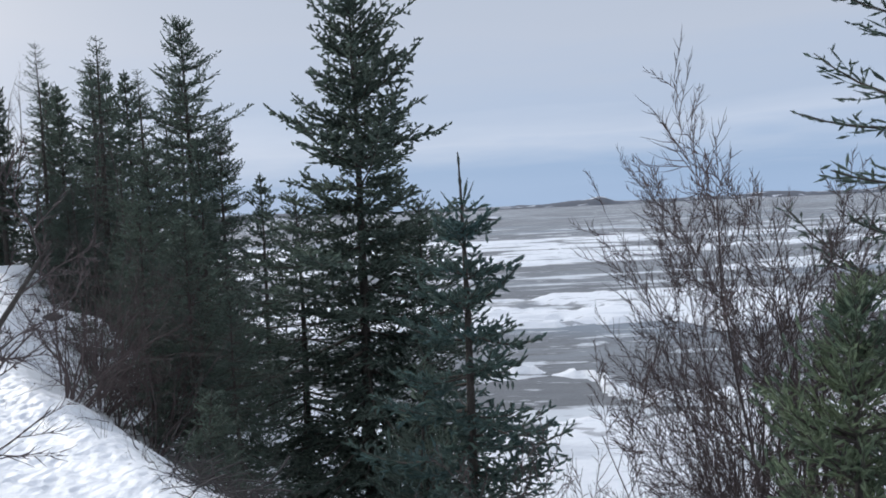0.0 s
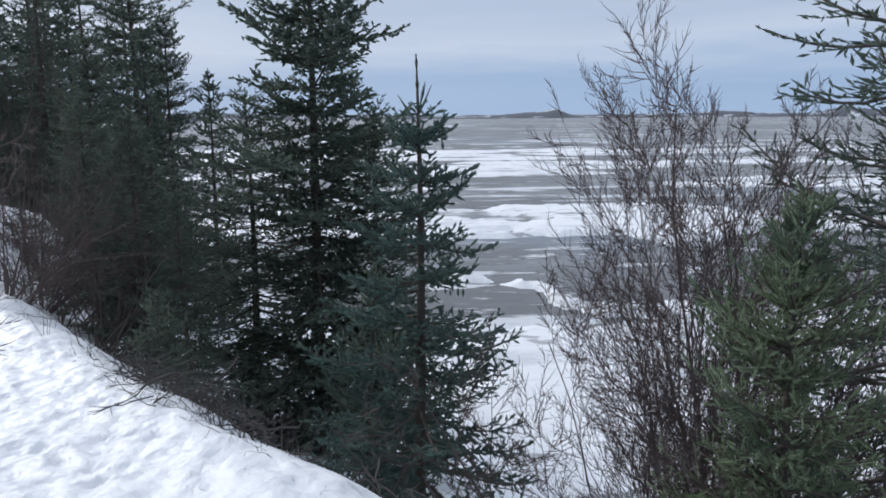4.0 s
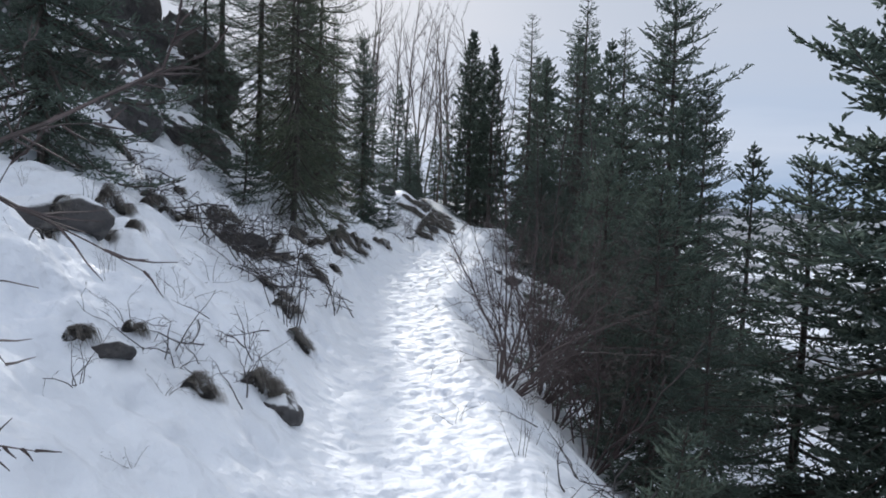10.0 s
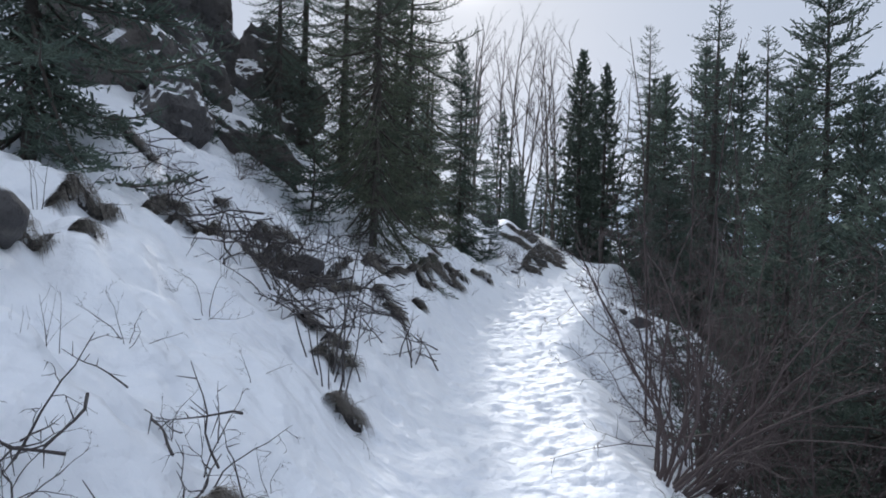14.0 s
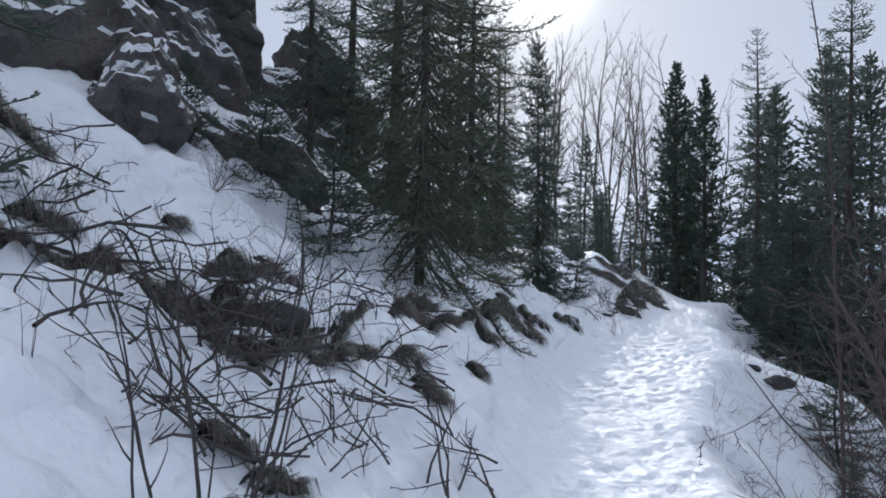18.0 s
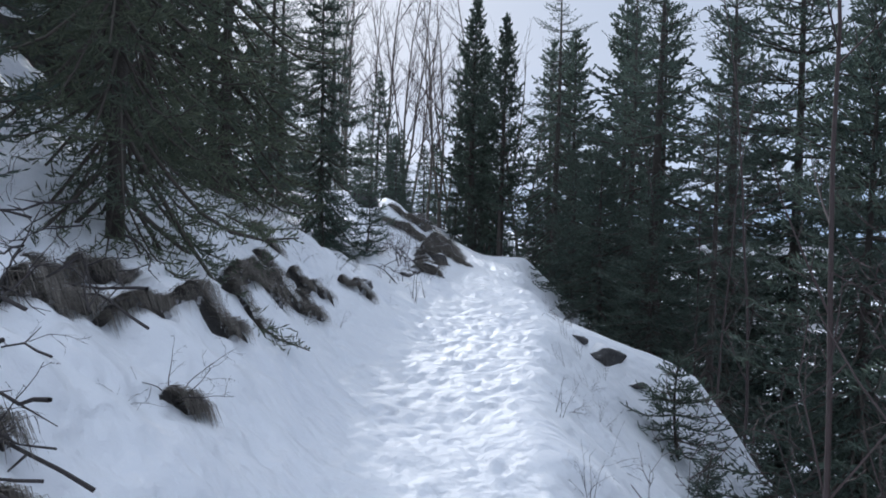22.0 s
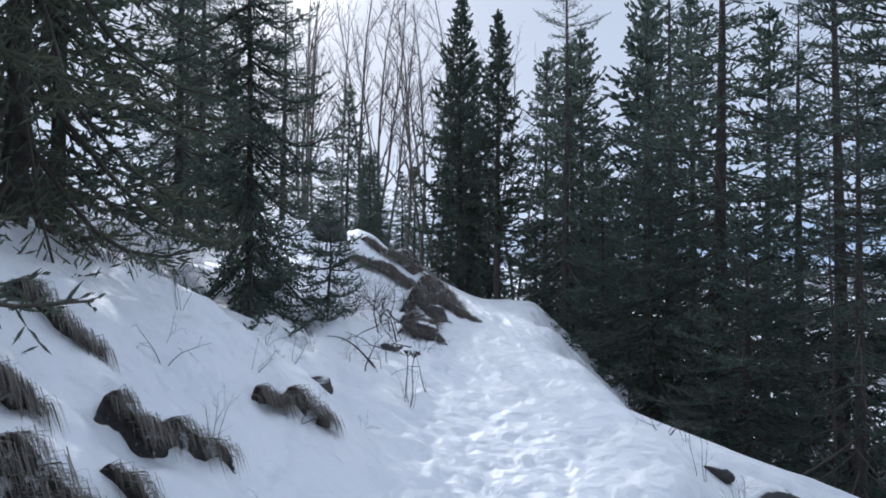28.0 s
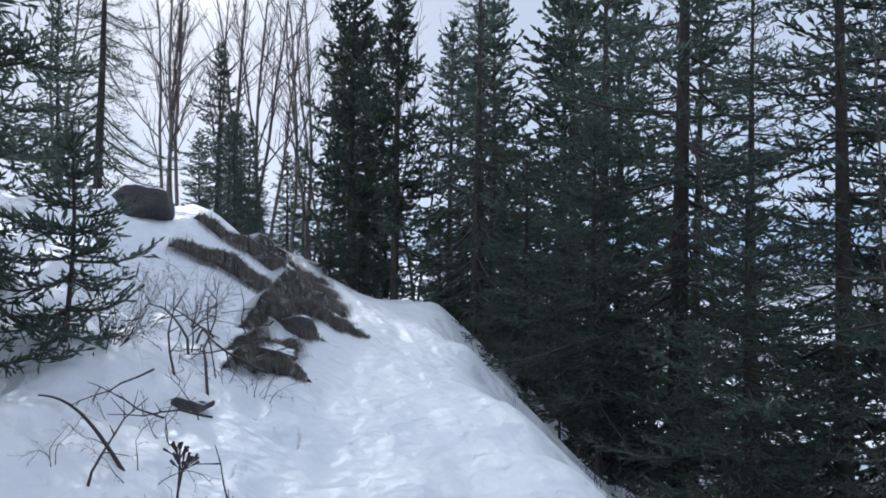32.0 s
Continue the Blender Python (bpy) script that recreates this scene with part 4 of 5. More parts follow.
for i, (x, y, turn, size) in enumerate(((-27, 37, 0, 1.0), (-29, 39, 70, 1.05), (-25.6, 38.5, 150, 0.95), (-28.5, 35, 200, 0.9), (-31, 37.5, 260, 1.0), (-26, 41, 300, 1.05),
                                       (-30, 42, 20, 1.1), (-33, 40, 100, 1.1), (-28, 43, 180, 1.0), (-24.5, 36.5, 240, 0.85), (-32, 34, 310, 1.0), (-34, 44, 45, 1.1), (-24.0, 39.8, 15, 0.9), (-26.6, 37.0, 95, 0.9), (-23.2, 41.5, 175, 1.0), (-27.6, 40.2, 255, 1.0), (-25.0, 42.6, 335, 1.0), (-29.6, 36.6, 45, 0.95))):
    plant_bare("birch_tree", BARE["birch" if i % 2 else "birch_b"], x, y, turn, (size, size, size), "tall leafless birch against the sky", "tree", "leafless trees")
for x, y, turn, size in ((2.75, 6.0, 0, (0.95, 0.95, 0.92)), (3.6, 6.9, 140, (1.1, 1.1, 1.34)), (3.2, 6.6, 250, (0.95, 0.95, 1.2))):
    plant_bare("birch_bush", BARE["shrub"], x, y, turn, size, "leafless birch bush on the slope towards the sea", "bush", "birch bushes")
plant_bare("trail_bush", BARE["trailbush"], -6.0, 11.6, 0, (1, 1, 1), "leafless many stemmed bush at the edge of the path")
plant_bare("trail_bush", BARE["trailbush"], -5.3, 12.7, 20, (1.15, 1.15, 1.45), "reddish brown leafless bush below the path")
plant_bare("trail_bush", BARE["trailbush"], -6.7, 13.9, -20, (1.1, 1.1, 1.45), "reddish brown leafless bush below the path")
plant_bare("trail_bush", BARE["trailbush"], -7.1, 14.7, 60, (0.95, 0.95, 1.0), "reddish brown leafless bush below the path")
plant_bare("bank_bush", BARE["alder"], -2.45, 2.2, 0, (1, 1, 1), "dark leafless bush with stout leaning stems")
plant_bare("bank_bush", BARE["bankbush"], -3.05, 2.75, 0, (0.8, 0.8, 1.05), "dark leafless bush on the snowy bank")
plant_bare("bank_bush", BARE["bankbush"], -4.9, 3.3, 120, (0.7, 0.7, 0.7), "dark leafless bush on the snowy bank")
for x, y, turn, size in ((-7.3, 9.0, 0, 0.9), (-7.6, 9.15, 130, 1.0), (-9.3, 10.2, 60, 0.75)):
    plant_bare("cane_bush", BARE["canes"], x, y, turn, (size, size, size), "upright dark bare canes on the snowy bank", "bush", "canes on the bank")
for x, y, turn, size in ((-7.7, 14.5, 0, 0.75), (-7.3, 15.2, 80, 0.85), (-10.3, 23.8, 150, 1.05), (-10.9, 24.6, 200, 0.95), (-9.6, 22.6, 260, 1.1), (-12.2, 27.0, 300, 1.0), (-13.6, 29.9, 40, 1.1), (-14.8, 29.2, 120, 0.9), (-7.0, 14.2, 30, 0.7)):
    plant_bare("bare_sapling", BARE["pole"], x, y, turn, (size, size, size), "slender leafless sapling among the spruces", "tree", "saplings in the wood")

# brown stemmed bushes that lean out from the edge of the path
for x, y, turn, size in ((-5.6, 10.7, 0, 0.8), (-5.9, 12.9, 25, 0.8)):
    plant_bare("edge_bush", BARE["edgebush"], x, y, turn, (size, size, size), "brown stemmed leaning birch bush at the edge of the path", "bush", "leaning bushes by the path")

# ---- rock: the cliff and single stones ----


def boulder(name, seed, mat, size=(1, 1, 1), planes=16, rough=0.10, sub=3, flat=False, crag=0.0):
    """An angular stone: a ball cut by random planes and roughened."""
    rng = np.random.default_rng(seed)
    bm = bmesh.new()
    bmesh.ops.create_icosphere(bm, subdivisions=sub, radius=1.0)
    v = np.array([q.co[:] for q in bm.verts])
    f = np.array([[q.index for q in p.verts] for p in bm.faces])
    bm.free()
    n = unit(rng.normal(size=(planes, 3)))
    d = rng.uniform(0.62, 1.0, planes)
    dots = v @ n.T
    r = np.min(np.where(dots > 0.05, d / np.maximum(dots, 0.05), 9.0), axis=1)
    r = np.minimum(r, 1.25)
    nz = fbm2(v[:, 0] * 2.2 + seed, v[:, 1] * 2.2 + v[:, 2] * 1.7, 4, seed) - 0.5
    crack = np.abs(fbm2(v[:, 0] * 1.4 + 9, v[:, 2] * 1.4 + v[:, 1], 3, seed + 5) - 0.5)
    r = r * (1 + rough * 2 * nz) - crag * 0.4 * (1 - ramp01(crack, 0.0, 0.05))
    # stepped ledges that break the faces into blocks
    tiltd = v[:, 2] * 5.5 + v[:, 0] * 2.5 + 1.6 * fbm2(v[:, 0] * 3, v[:, 1] * 3, 3, seed + 9)
    block = hashed(np.floor(tiltd), np.floor(v[:, 1] * 3.2 + v[:, 0] * 1.7 + 0.8 * nz), seed + 3)
    r = r * (1 - crag * block)
    return mesh_from(name, v * r[:, None] * np.array(size), f, mat, not flat)


ob = new("snowy_ledge", boulder("snowy_ledge", 131, M_ROCK, (1.25, 0.9, 0.5), 9, 0.12, 5, False, 0.10))
ob.matrix_world = pose(-14.45, 12.35, 2.15, -14, 16, 35)
tagged(ob, "broad low rock ledge under a cover of snow", "rock", "cliff rocks")
CLIFF = [boulder("cliff_slab", 100 + i, M_ROCK, (1.0, 0.85, 1.1), 13, 0.07, 5, True, 0.15) for i in range(4)]
for i, (x, y, z, r, turn, tip) in enumerate(((-20.6, 17.5, 5.0, 1.35, 20, 30), (-21.2, 17.2, 3.0, 2.0, 250, 10), (-20.4, 13.3, 5.4, 2.4, 20, 20), (-16.5, 12.4, 3.5, 1.35, 80, -15), (-17.7, 13.4, 3.4, 1.2, 140, 10), (-15.2, 10.6, 3.2, 1.7, 200, 25),
                                            (-17.4, 11.0, 6.0, 2.6, 320, 15), (-18.4, 15.3, 3.0, 1.1, 280, 0), (-19.6, 9.6, 9.0, 3.4, 10, 8), (-14.7, 12.7, 2.1, 0.6, 130, 0), (-13.5, 10.8, 2.2, 0.8, 190, 12), (-19.6, 15.4, 4.0, 1.3, 60, 25),
                                            (-16.2, 8.6, 6.0, 2.2, 40, 5), (-17.3, 12.6, 5.0, 1.7, 110, 20))):
    ob = new("cliff_rock", CLIFF[i % 4])
    ob.matrix_world = pose(x, y, z, tip, tip * 0.6, turn) @ Matrix.Diagonal((r, r, r * 1.1, 1))
    tagged(ob, "dark brown cliff rock with snow lying on its ledges", "rock", "cliff rocks")

STONES = [boulder("stone", 200 + i, M_STONE, (1.0, 0.75, 0.5), 9, 0.10, 4, False, 0.03) for i in range(3)]
for i, (x, y, r, turn, label) in enumerate(((-7.95, 6.6, 0.5, 30, "large dark boulder half buried in snow"), (-8.5, 6.9, 0.36, 90, "dark boulder half buried in snow"), (-5.75, 7.38, 0.26, 150, ""), (-5.72, 5.88, 0.17, 10, ""),
                                            (-11.2, 20.6, 0.36, 60, "dark stone at the outer edge of the path"), (-11.5, 20.55, 0.17, 140, ""), (-10.7, 20.7, 0.14, 20, ""), (-15.72, 22.75, 0.26, 40, ""), (-15.9, 23.1, 0.18, 100, ""), (-18.3, 24.0, 0.34, 200, "upright dark rock on top of the snowy knoll"),
                                            (-15.0, 21.1, 0.14, 10, ""), (-16.5, 24.15, 0.3, 215, "dark rock face in the side of the snowy knoll"), (-17.2, 24.9, 0.36, 135, "dark rock face in the side of the snowy knoll"), (-17.9, 26.0, 0.4, 120, "dark rock face in the side of the snowy knoll"), (-13.9, 18.65, 0.17, 80, ""), (-10.0, 10.5, 0.34, 20, "dark boulder among fallen branches on the bank"))):
    ob = new("rock", STONES[i % 3])
    ob.matrix_world = pose(x, y, ground_at(x, y) - (0.55 if "face" in label else 0.20) * r, 25 if "face" in label else 12, 0, turn) @ Matrix.Diagonal((r, r, r * (1.7 if "upright" in label else 1.25 if "face" in label else 1.0), 1))
    tagged(ob, label or "small dark stone showing through the snow", "rock", "stones on the bank")

# ---- bank: bare earth with dry grass, and dead stalks ----


def bare_patch(i, cx, cy, r, across=False):
    """A turf hummock on the bank: snow on its top, dark earth on its steep downhill face, dry grass hanging over it."""
    rng = np.random.default_rng(700 + i)
    n = int(np.argmin((LINE[:, 0] - cx) ** 2 + (LINE[:, 1] - cy) ** 2))
    along, uphill = np.array(LINE_T[n]), np.array([-LINE_T[n][1], LINE_T[n][0]])
    if trail_coords(cx, cy)[1][0] > 0:
        uphill = -uphill
    if across:
        along, uphill = -uphill, along
    slant = 0.0 if across else rng.normal(-1.4, 0.35)
    nu, nv = 65, 31
    U, V = np.meshgrid(np.linspace(-1.7, 1.7, nu), np.concatenate([np.linspace(-0.9, -0.45, 5), np.linspace(-0.4, 0.15, 17), np.linspace(0.22, 1.3, 9)]))
    U, V = U.ravel(), V.ravel()
    u, v = U * r * min(2.1, max(1.0, 1.0 + 9.0 * (r - 0.1))), (V + slant * U * 0.5) * r
    x, y = cx + along[0] * u + uphill[0] * v, cy + along[1] * u + uphill[1] * v
    edge = 0.5 * (fbm2(U * 1.2 + 7 * i, 0 * U, 3, 40 + i) - 0.5)
    env = np.clip(1 - (np.abs(U) / 1.55) ** 2, 0, 1) ** 0.8 * (0.55 + 0.8 * fbm2(U * 1.0 + 3 * i, 0 * U + 5, 3, 60 + i))
    t = V - edge
    face = ramp01(t, -0.30, 0.0)
    tall = min(0.04 + 0.42 * r, 0.18) + 0.5 * max(0.0, r - 0.35)
    h = tall * env * face * np.exp(-np.clip(t, 0, 9) / 0.3) - 0.09 * (1 - face) - 0.10 * ramp01(t, 0.05, 0.6) - 0.08 * ramp01(np.abs(U), 0.9, 1.6)
    clod = (0.06 * (fbm2(x / 0.10, y / 0.10, 3, 14) - 0.5) + 0.035 * (fbm2(x / 0.045, y / 0.045, 2, 18) - 0.5)) * (1 - 0.7 * ramp01(t, -0.05, 0.15))
    base = land(x, y, True)
    z = base + h + clod
    o = np.array([cx, cy, ground_at(cx, cy)])
    t_ob = thing("grass_clump", pose(*o), "ragged dark turf with drooping dry grass breaking through snow", "grass clump", "bare patches on the bank")
    q = (np.arange(nv - 1)[:, None] * nu + np.arange(nu - 1)[None]).ravel()
    pts = np.stack([x, y, z], 1) - o
    part("soil", mesh_from("soil", pts, np.stack([q, q + 1, q + 1 + nu, q + nu], 1), M_SOIL, True), t_ob, "dark bare earth under a snow cap")
    root = np.nonzero((h > 0.02) & (t > -0.25) & (t < 0.05))[0]
    if not len(root):
        return
    m = int(120 + 5200 * r * min(1.0, r / 0.2) * (0.3 + rng.random()))
    p = pts[rng.choice(root, m)] + rng.normal(0, 0.05 * r, (m, 3)) * [1, 1, 0.2]
    lng = rng.uniform(0.06, 0.10 + 1.15 * tall, m)[:, None]
    way = unit(np.append(-uphill, 0.05) + rng.normal(0, 0.2, (m, 3)))
    side = unit(np.cross(way, [0, 0, 1.0]) + rng.normal(0, 0.3, (m, 3))) * rng.uniform(0.0014, 0.003, m)[:, None]
    p1 = p + way * lng * 0.4
    p2 = p1 + unit(way * 0.5 + np.array([0, 0, -1.4])) * lng * 0.6
    vv = np.stack([p - side, p + side, p1 - side * 0.8, p1 + side * 0.8, p2 - side * 0.2, p2 + side * 0.2], 1).reshape(-1, 3)
    f = np.array([[0, 1, 3, 2], [2, 3, 5, 4]])
    tagged(part("grass", mesh_from("grass", vv, ((np.arange(m) * 6)[:, None, None] + f[None]).reshape(-1, 4), M_GRASS), t_ob, "dry brown grass blades"), kind="stuff")


rng_b = random.Random(8)
for i, (x, y, r) in enumerate(CLUMPS):
    bare_patch(i, x, y, r)
# steps in the side of the knoll that face down the path
for i, (x, y, r) in enumerate(((-16.8, 23.95, 0.30), (-16.9, 24.75, 0.36), (-15.6, 22.75, 0.16))):
    bare_patch(60 + i, x, y, r, True)

# heaps of cut and fallen branches
STICK = []
for i in range(4):
    rs = np.random.default_rng(800 + i)
    pp = np.cumsum(np.vstack([[0, 0, 0], unit(np.array([1.0, 0, 0]) + rs.normal(0, 0.22, (6, 3))) / 6]), axis=0) - [0.5, 0, 0]
    v0, f0 = pipe(pp, 0.0155 * (1 - 0.7 * np.linspace(0, 1, 7)), 5)
    forks = [pp[k] for k in (2, 3, 4, 5)]
    ends = [q + unit(np.array([0.7, 0, 0.15]) + rs.normal(0, 0.5, 3)) * rs.uniform(0.12, 0.3) for q in forks]
    v1, f1 = tubes(forks, ends, np.full(4, 0.0075), np.full(4, 0.003), 4)
    STICK.append(mesh_from("stick", np.concatenate([v0, v1]), np.concatenate([f0, f1 + len(v0)]), M_STALK, True))


def brush_pile(x, y, r, count, label):
    z = ground_at(x, y)
    n = int(np.argmin((LINE[:, 0] - x) ** 2 + (LINE[:, 1] - y) ** 2))
    t = thing("brush_pile", pose(x, y, z), label, "branches", "heaps of branches")
    for i in range(int(count * 0.8)):
        a, q = rng_b.uniform(0, 6.283), r * rng_b.random() ** 0.5
        px, py = x + math.cos(a) * q * 1.4, y + math.sin(a) * q * 1.2
        s = rng_b.uniform(0.45, 1.2) * r * 1.6
        ob = part("stick", STICK[i % 4], t)
        ob.matrix_local = pose(px - x, py - y, ground_at(px, py) - z + rng_b.uniform(0.03, 0.22), rng_b.uniform(0, 360), rng_b.gauss(-12, 24), rng_b.gauss(math.degrees(math.atan2(-LINE_T[n, 0], LINE_T[n, 1])) + 140, 55)) @ Matrix.Diagonal((s, s * 0.8, s * 0.8, 1))


HEAP = "tangle of dark fallen branches lying on the snowy bank"
for x, y, r, c in ((-8.5, 9.3, 0.42, 22), (-9.0, 9.6, 0.5, 30), (-9.5, 10.0, 0.5, 28), (-9.9, 10.5, 0.5, 26), (-9.6, 9.4, 0.45, 20), (-9.2, 11.1, 0.45, 26), (-8.7, 10.5, 0.4, 22), (-8.5, 10.1, 0.35, 14), (-10.3, 11.2, 0.45, 20), (-10.6, 11.9, 0.42, 18), (-11.1, 12.5, 0.45, 22),
                   (-9.9, 11.4, 0.4, 18), (-8.2, 9.5, 0.35, 18), (-10.9, 9.4, 0.45, 14), (-11.2, 9.9, 0.45, 14), (-5.9, 7.1, 0.3, 12), (-5.6, 6.4, 0.3, 12), (-10.4, 8.8, 0.4, 12), (-11.6, 13.2, 0.4, 12), (-14.6, 20.3, 0.45, 8), (-15.4, 21.7, 0.5, 12), (-16.0, 22.6, 0.4, 10)):
    brush_pile(x, y, r, c, HEAP)
for x, y, r, c in ((-1.3, 6.0, 0.5, 22), (-1.9, 6.7, 0.5, 22), (-2.4, 7.5, 0.5, 20), (-0.6, 5.2, 0.5, 20), (-3.2, 8.6, 0.45, 16), (0.3, 4.4, 0.5, 18), (-4.2, 9.6, 0.4, 10), (-1.6, 5.6, 0.4, 18), (-2.3, 6.6, 0.4, 18)):
    brush_pile(x, y, r, c, "dry brown brushwood along the outer edge of the path")

STALK = [bare_meshes("stalk_%s" % w, bare(500 + i, 0.9, st, sp, 0.0065, lv, cu, upw, 0.3, kd, 0.4, 45), M_STALK, M_STALK)
         for i, (w, st, sp, lv, cu, upw, kd) in enumerate((("a", 4, 12, 1, 0.25, 0.1, 4), ("b", 5, 28, 2, 0.5, -0.5, 4), ("c", 3, 8, 1, 0.15, 0.1, 3), ("d", 5, 50, 2, 0.6, -0.4, 4)))]
PLANTS_NEAR = [(-5.82, 6.36, 0.75, 1), (-5.95, 7.2, 0.6, 1), (-5.96, 6.19, 0.4, 3), (-5.5, 6.45, 0.4, 3), (-7.0, 8.1, 0.4, 1), (-6.5, 6.8, 0.35, 2), (-7.1, 6.75, 0.3, 2), (-8.8, 7.5, 0.5, 2), (-6.8, 5.8, 0.3, 3), (-6.3, 6.6, 0.25, 2), (-8.95, 7.85, 0.5, 3), (-10.16, 9.2, 0.6, 3), (-10.3, 8.75, 0.45, 3), (-9.64, 8.8, 0.5, 3)]
PLANTS_TANGLE = [(-8.3, 9.6, 1.0, 1), (-8.7, 9.4, 0.9, 1), (-9.2, 9.9, 0.9, 3), (-9.6, 10.2, 1.0, 1), (-9.9, 10.7, 0.9, 0), (-10.0, 11.0, 1.1, 0), (-10.3, 11.4, 0.8, 1), (-9.4, 11.2, 0.6, 3), (-9.8, 11.7, 0.5, 1), (-10.5, 13.0, 0.45, 1), (-10.4, 12.1, 0.4, 3), (-11.2, 11.3, 0.7, 1), (-11.0, 10.6, 0.7, 3), (-11.5, 11.7, 0.7, 1), (-12.2, 12.2, 0.5, 1), (-11.9, 11.8, 0.5, 3), (-9.0, 9.1, 0.5, 2), (-8.5, 8.8, 0.3, 2)]
PLANTS_FAR = [(-13.8, 19.75, 0.4, 0), (-13.05, 13.45, 0.4, 3), (-14.35, 20.1, 0.45, 3), (-15.5, 21.5, 0.5, 3), (-15.1, 21.85, 0.4, 3), (-15.3, 21.8, 0.4, 1), (-14.5, 17.4, 0.3, 0), (-14.1, 17.6, 0.3, 0), (-14.4, 17.5, 0.4, 3), (-13.5, 17.0, 0.35, 1),
              (-5.0, 8.9, 0.4, 3), (-3.2, 7.4, 0.5, 3), (-2.4, 6.4, 0.6, 3), (-2.7, 7.0, 0.6, 1), (-1.7, 5.6, 0.5, 3), (-4.0, 8.3, 0.5, 0), (-1.2, 5.0, 0.5, 3), (-2.0, 6.6, 0.7, 3),
              (-2.2, 6.2, 0.6, 0), (-2.0, 6.1, 0.5, 1), (-1.9, 5.9, 0.5, 1), (-1.75, 5.85, 0.6, 3), (-1.6, 5.7, 0.5, 1), (-1.4, 5.4, 0.6, 0), (-1.3, 5.2, 0.5, 3), (-1.1, 4.8, 0.5, 1), (-0.95, 4.6, 0.45, 3), (-0.8, 4.5, 0.45, 1), (-0.7, 4.7, 0.5, 0), (-1.5, 5.5, 0.5, 3)]
PLANTS = PLANTS_NEAR + PLANTS_TANGLE + PLANTS_FAR
for i, (x, y, h, k) in enumerate(PLANTS):
    plant_bare("dead_stalk", STALK[k], x, y, i * 67, (h / 0.9, h / 0.9, h / 0.9), "dead brown plant stalks sticking out of the snow", "dead plant", "dead stalks in the snow")

# thin litter of broken twigs over the bank
for i in range(95):
    s, a = rng_b.uniform(6.5, 30), 1.05 + 3.4 * rng_b.random() ** 1.5
    k = int(np.argmin(np.abs(LINE_S - s)))
    x, y = LINE[k, 0] - LINE_T[k, 1] * a, LINE[k, 1] + LINE_T[k, 0] * a
    h = rng_b.uniform(0.15, 0.5)
    plant_bare("dead_stalk", STALK[rng_b.choice((0, 1, 3, 3))], x, y, rng_b.uniform(0, 360), (h, h, h), "broken dead twigs lying in the snow", "dead plant", "dead stalks in the snow", (rng_b.uniform(-40, 40), rng_b.uniform(-40, 40)))

# twigs and dry stems along the outer edge of the path
for i in range(60):
    s, d = rng_b.uniform(2, 31), rng_b.uniform(1.0, 1.7)
    k = int(np.argmin(np.abs(LINE_S - s)))
    x, y = LINE[k, 0] + LINE_T[k, 1] * d, LINE[k, 1] - LINE_T[k, 0] * d
    h = rng_b.uniform(0.2, 0.55)
    plant_bare("dead_stalk", STALK[rng_b.choice((0, 1, 2, 3))], x, y, rng_b.uniform(0, 360), (h, h, h), "dry stems standing at the edge of the path", "dead plant", "dead stalks in the snow", (rng_b.uniform(-25, 25), rng_b.uniform(-25, 25)))

# rocks awash in the bay
SEA_ROCKS = [(30.8, 519, 5.5), (21.8, 468, 4.0), (25.3, 156, 1.5), (24.2, 162, 1.0), (28.0, 154, 0.8), (35.6, 139, 0.5), (13.7, 132, 0.6)]
for i, (x, y, r) in enumerate(SEA_ROCKS):
    ob = new("sea_rock", STONES[i % 3])
    ob.matrix_world = pose(x, y, SEA + 0.1 * r, 0, 0, i * 50) @ Matrix.Diagonal((r * 1.6, r, r * 0.7, 1))
    tagged(ob, "low dark rock standing out of the sea ice", "rock", "rocks in the bay")

# a dried umbel beside the path, a bent dead stem and low dry bushes


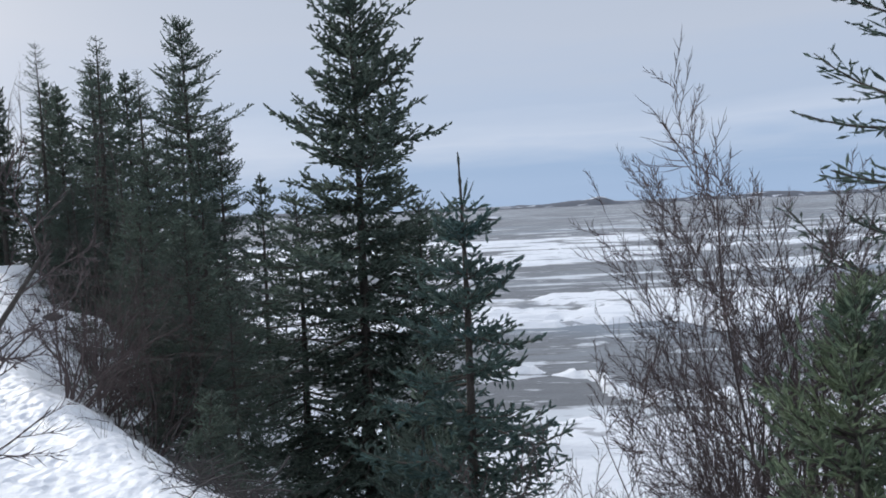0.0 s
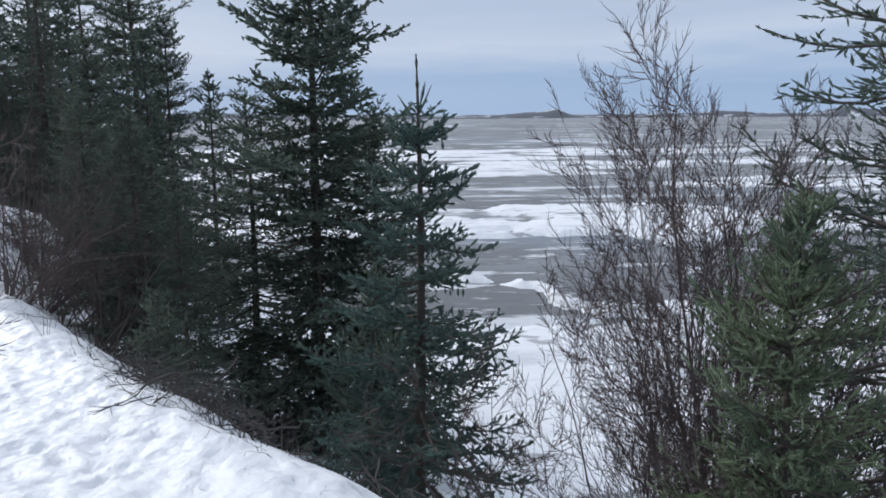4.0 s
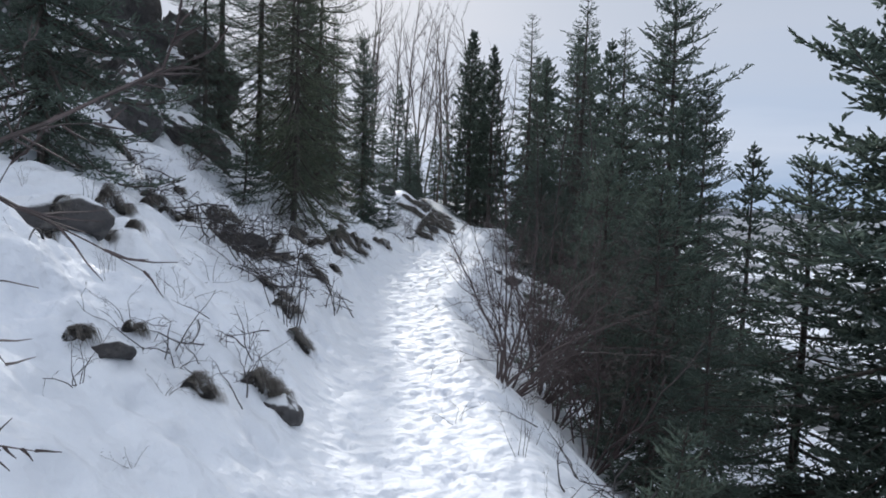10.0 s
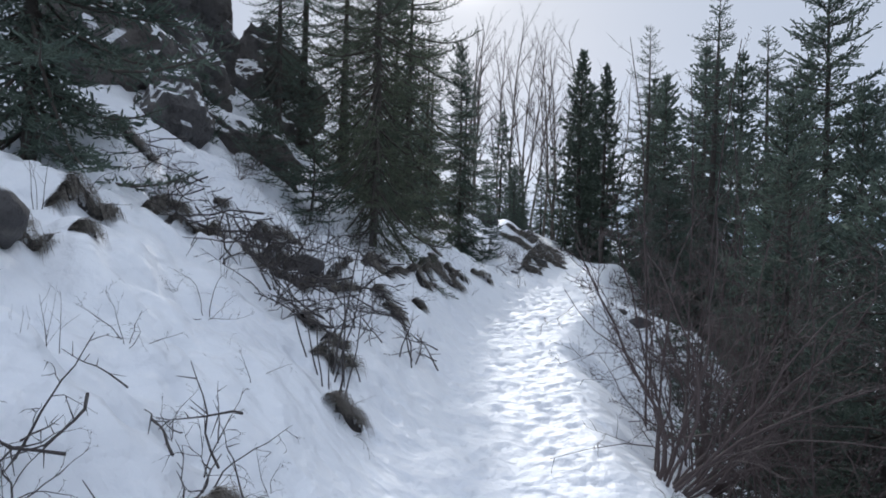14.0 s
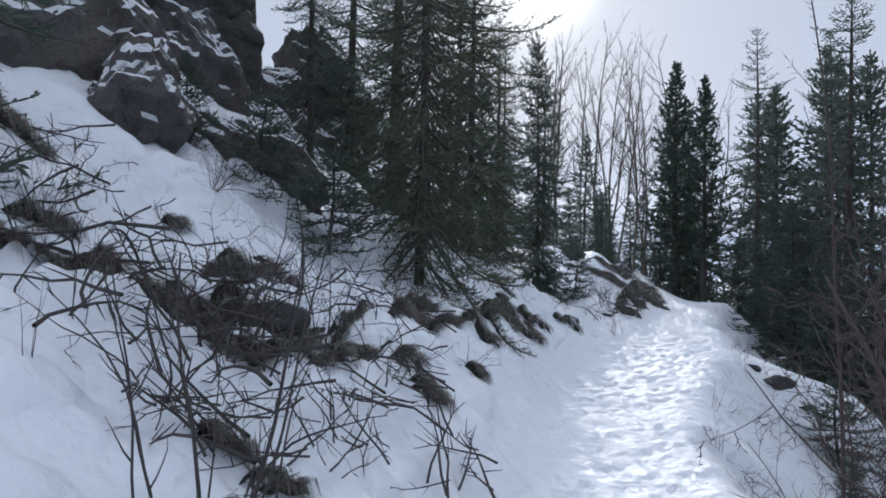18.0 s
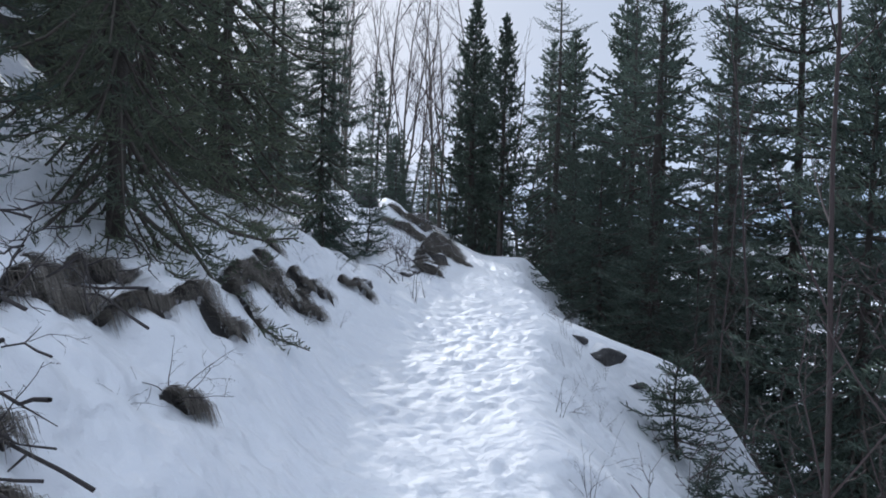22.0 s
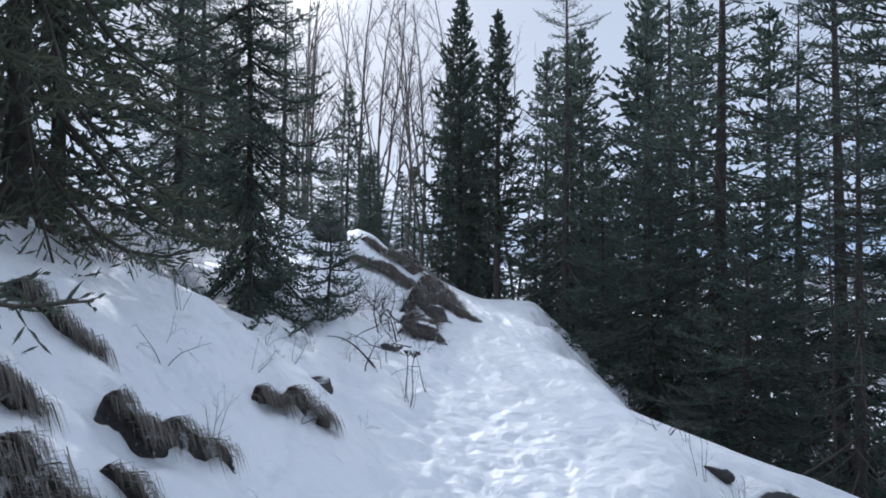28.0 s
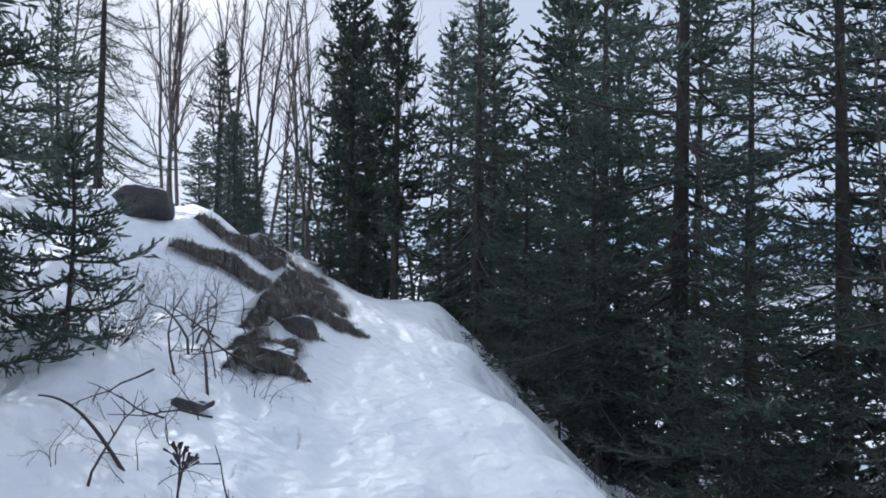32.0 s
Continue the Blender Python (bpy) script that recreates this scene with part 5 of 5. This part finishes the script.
def umbel(x, y, h, turn):
    t = thing("umbel_stalk", pose(x, y, ground_at(x, y), 4, 8, turn), "dried umbel flower stalk standing in the snow", "dead plant")
    pts = np.array([[0.02 * math.sin(k * 0.9), 0, -0.05 + (h + 0.05) * k / 6] for k in range(7)])
    part("stem", mesh_from("umbel_stem", *pipe(pts, np.linspace(0.006, 0.004, 7), 6), M_STALK, True), t)
    rg = random.Random(3)
    for k in range(14):
        a, e = k * 2.4, rg.uniform(0.5, 1.2)
        tip_at = pts[-1] + np.array([math.cos(a) * math.cos(e), math.sin(a) * math.cos(e), math.sin(e)]) * rg.uniform(0.05, 0.08)
        ray = np.stack([pts[-1], (pts[-1] + tip_at) / 2, tip_at])
        part("ray", mesh_from("umbel_ray", *pipe(ray, [0.002, 0.0018, 0.006], 5), M_STALK, True), t)
    return t


umbel(-13.77, 19.69, 0.42, 30)
umbel(-13.9, 19.85, 0.36, 150)
for (x0, y0), (x1, y1), h in (((-14.36, 20.07), (-15.1, 20.2), 0.12), ((-15.0, 21.3), (-15.6, 21.9), 0.2), ((-15.9, 22.2), (-15.2, 21.6), 0.25), ((-9.9, 9.7), (-9.3, 9.2), 0.3), ((-6.9, 6.1), (-6.4, 5.7), 0.2)):
    z0, z1 = ground_at(x0, y0), ground_at(x1, y1)
    pts = [(x0 + (x1 - x0) * f, y0 + (y1 - y0) * f, z0 + (z1 - z0) * f - 0.03 + h * math.sin(f * math.pi * 0.9)) for f in np.linspace(0, 1, 12)]
    ob = new("bent_stem", mesh_from("bent_stem", *pipe(pts, np.linspace(0.011, 0.004, 12), 6), M_STALK, True))
    tagged(ob, "long dead stem arching out of the snow", "dead plant", "dead stalks in the snow")
for x, y, sc in ((-14.4, 17.3, 0.24), (-14.7, 17.9, 0.2), (-15.5, 21.0, 0.25), (-10.2, 9.2, 0.22), (-11.9, 11.0, 0.25), (-16.3, 22.6, 0.22)):
    plant_bare("dry_bush", BARE["trailbush"], x, y, x * 90, (sc, sc, sc), "low reddish brown dry bush in the snow", "bush", "dry bushes on the bank")
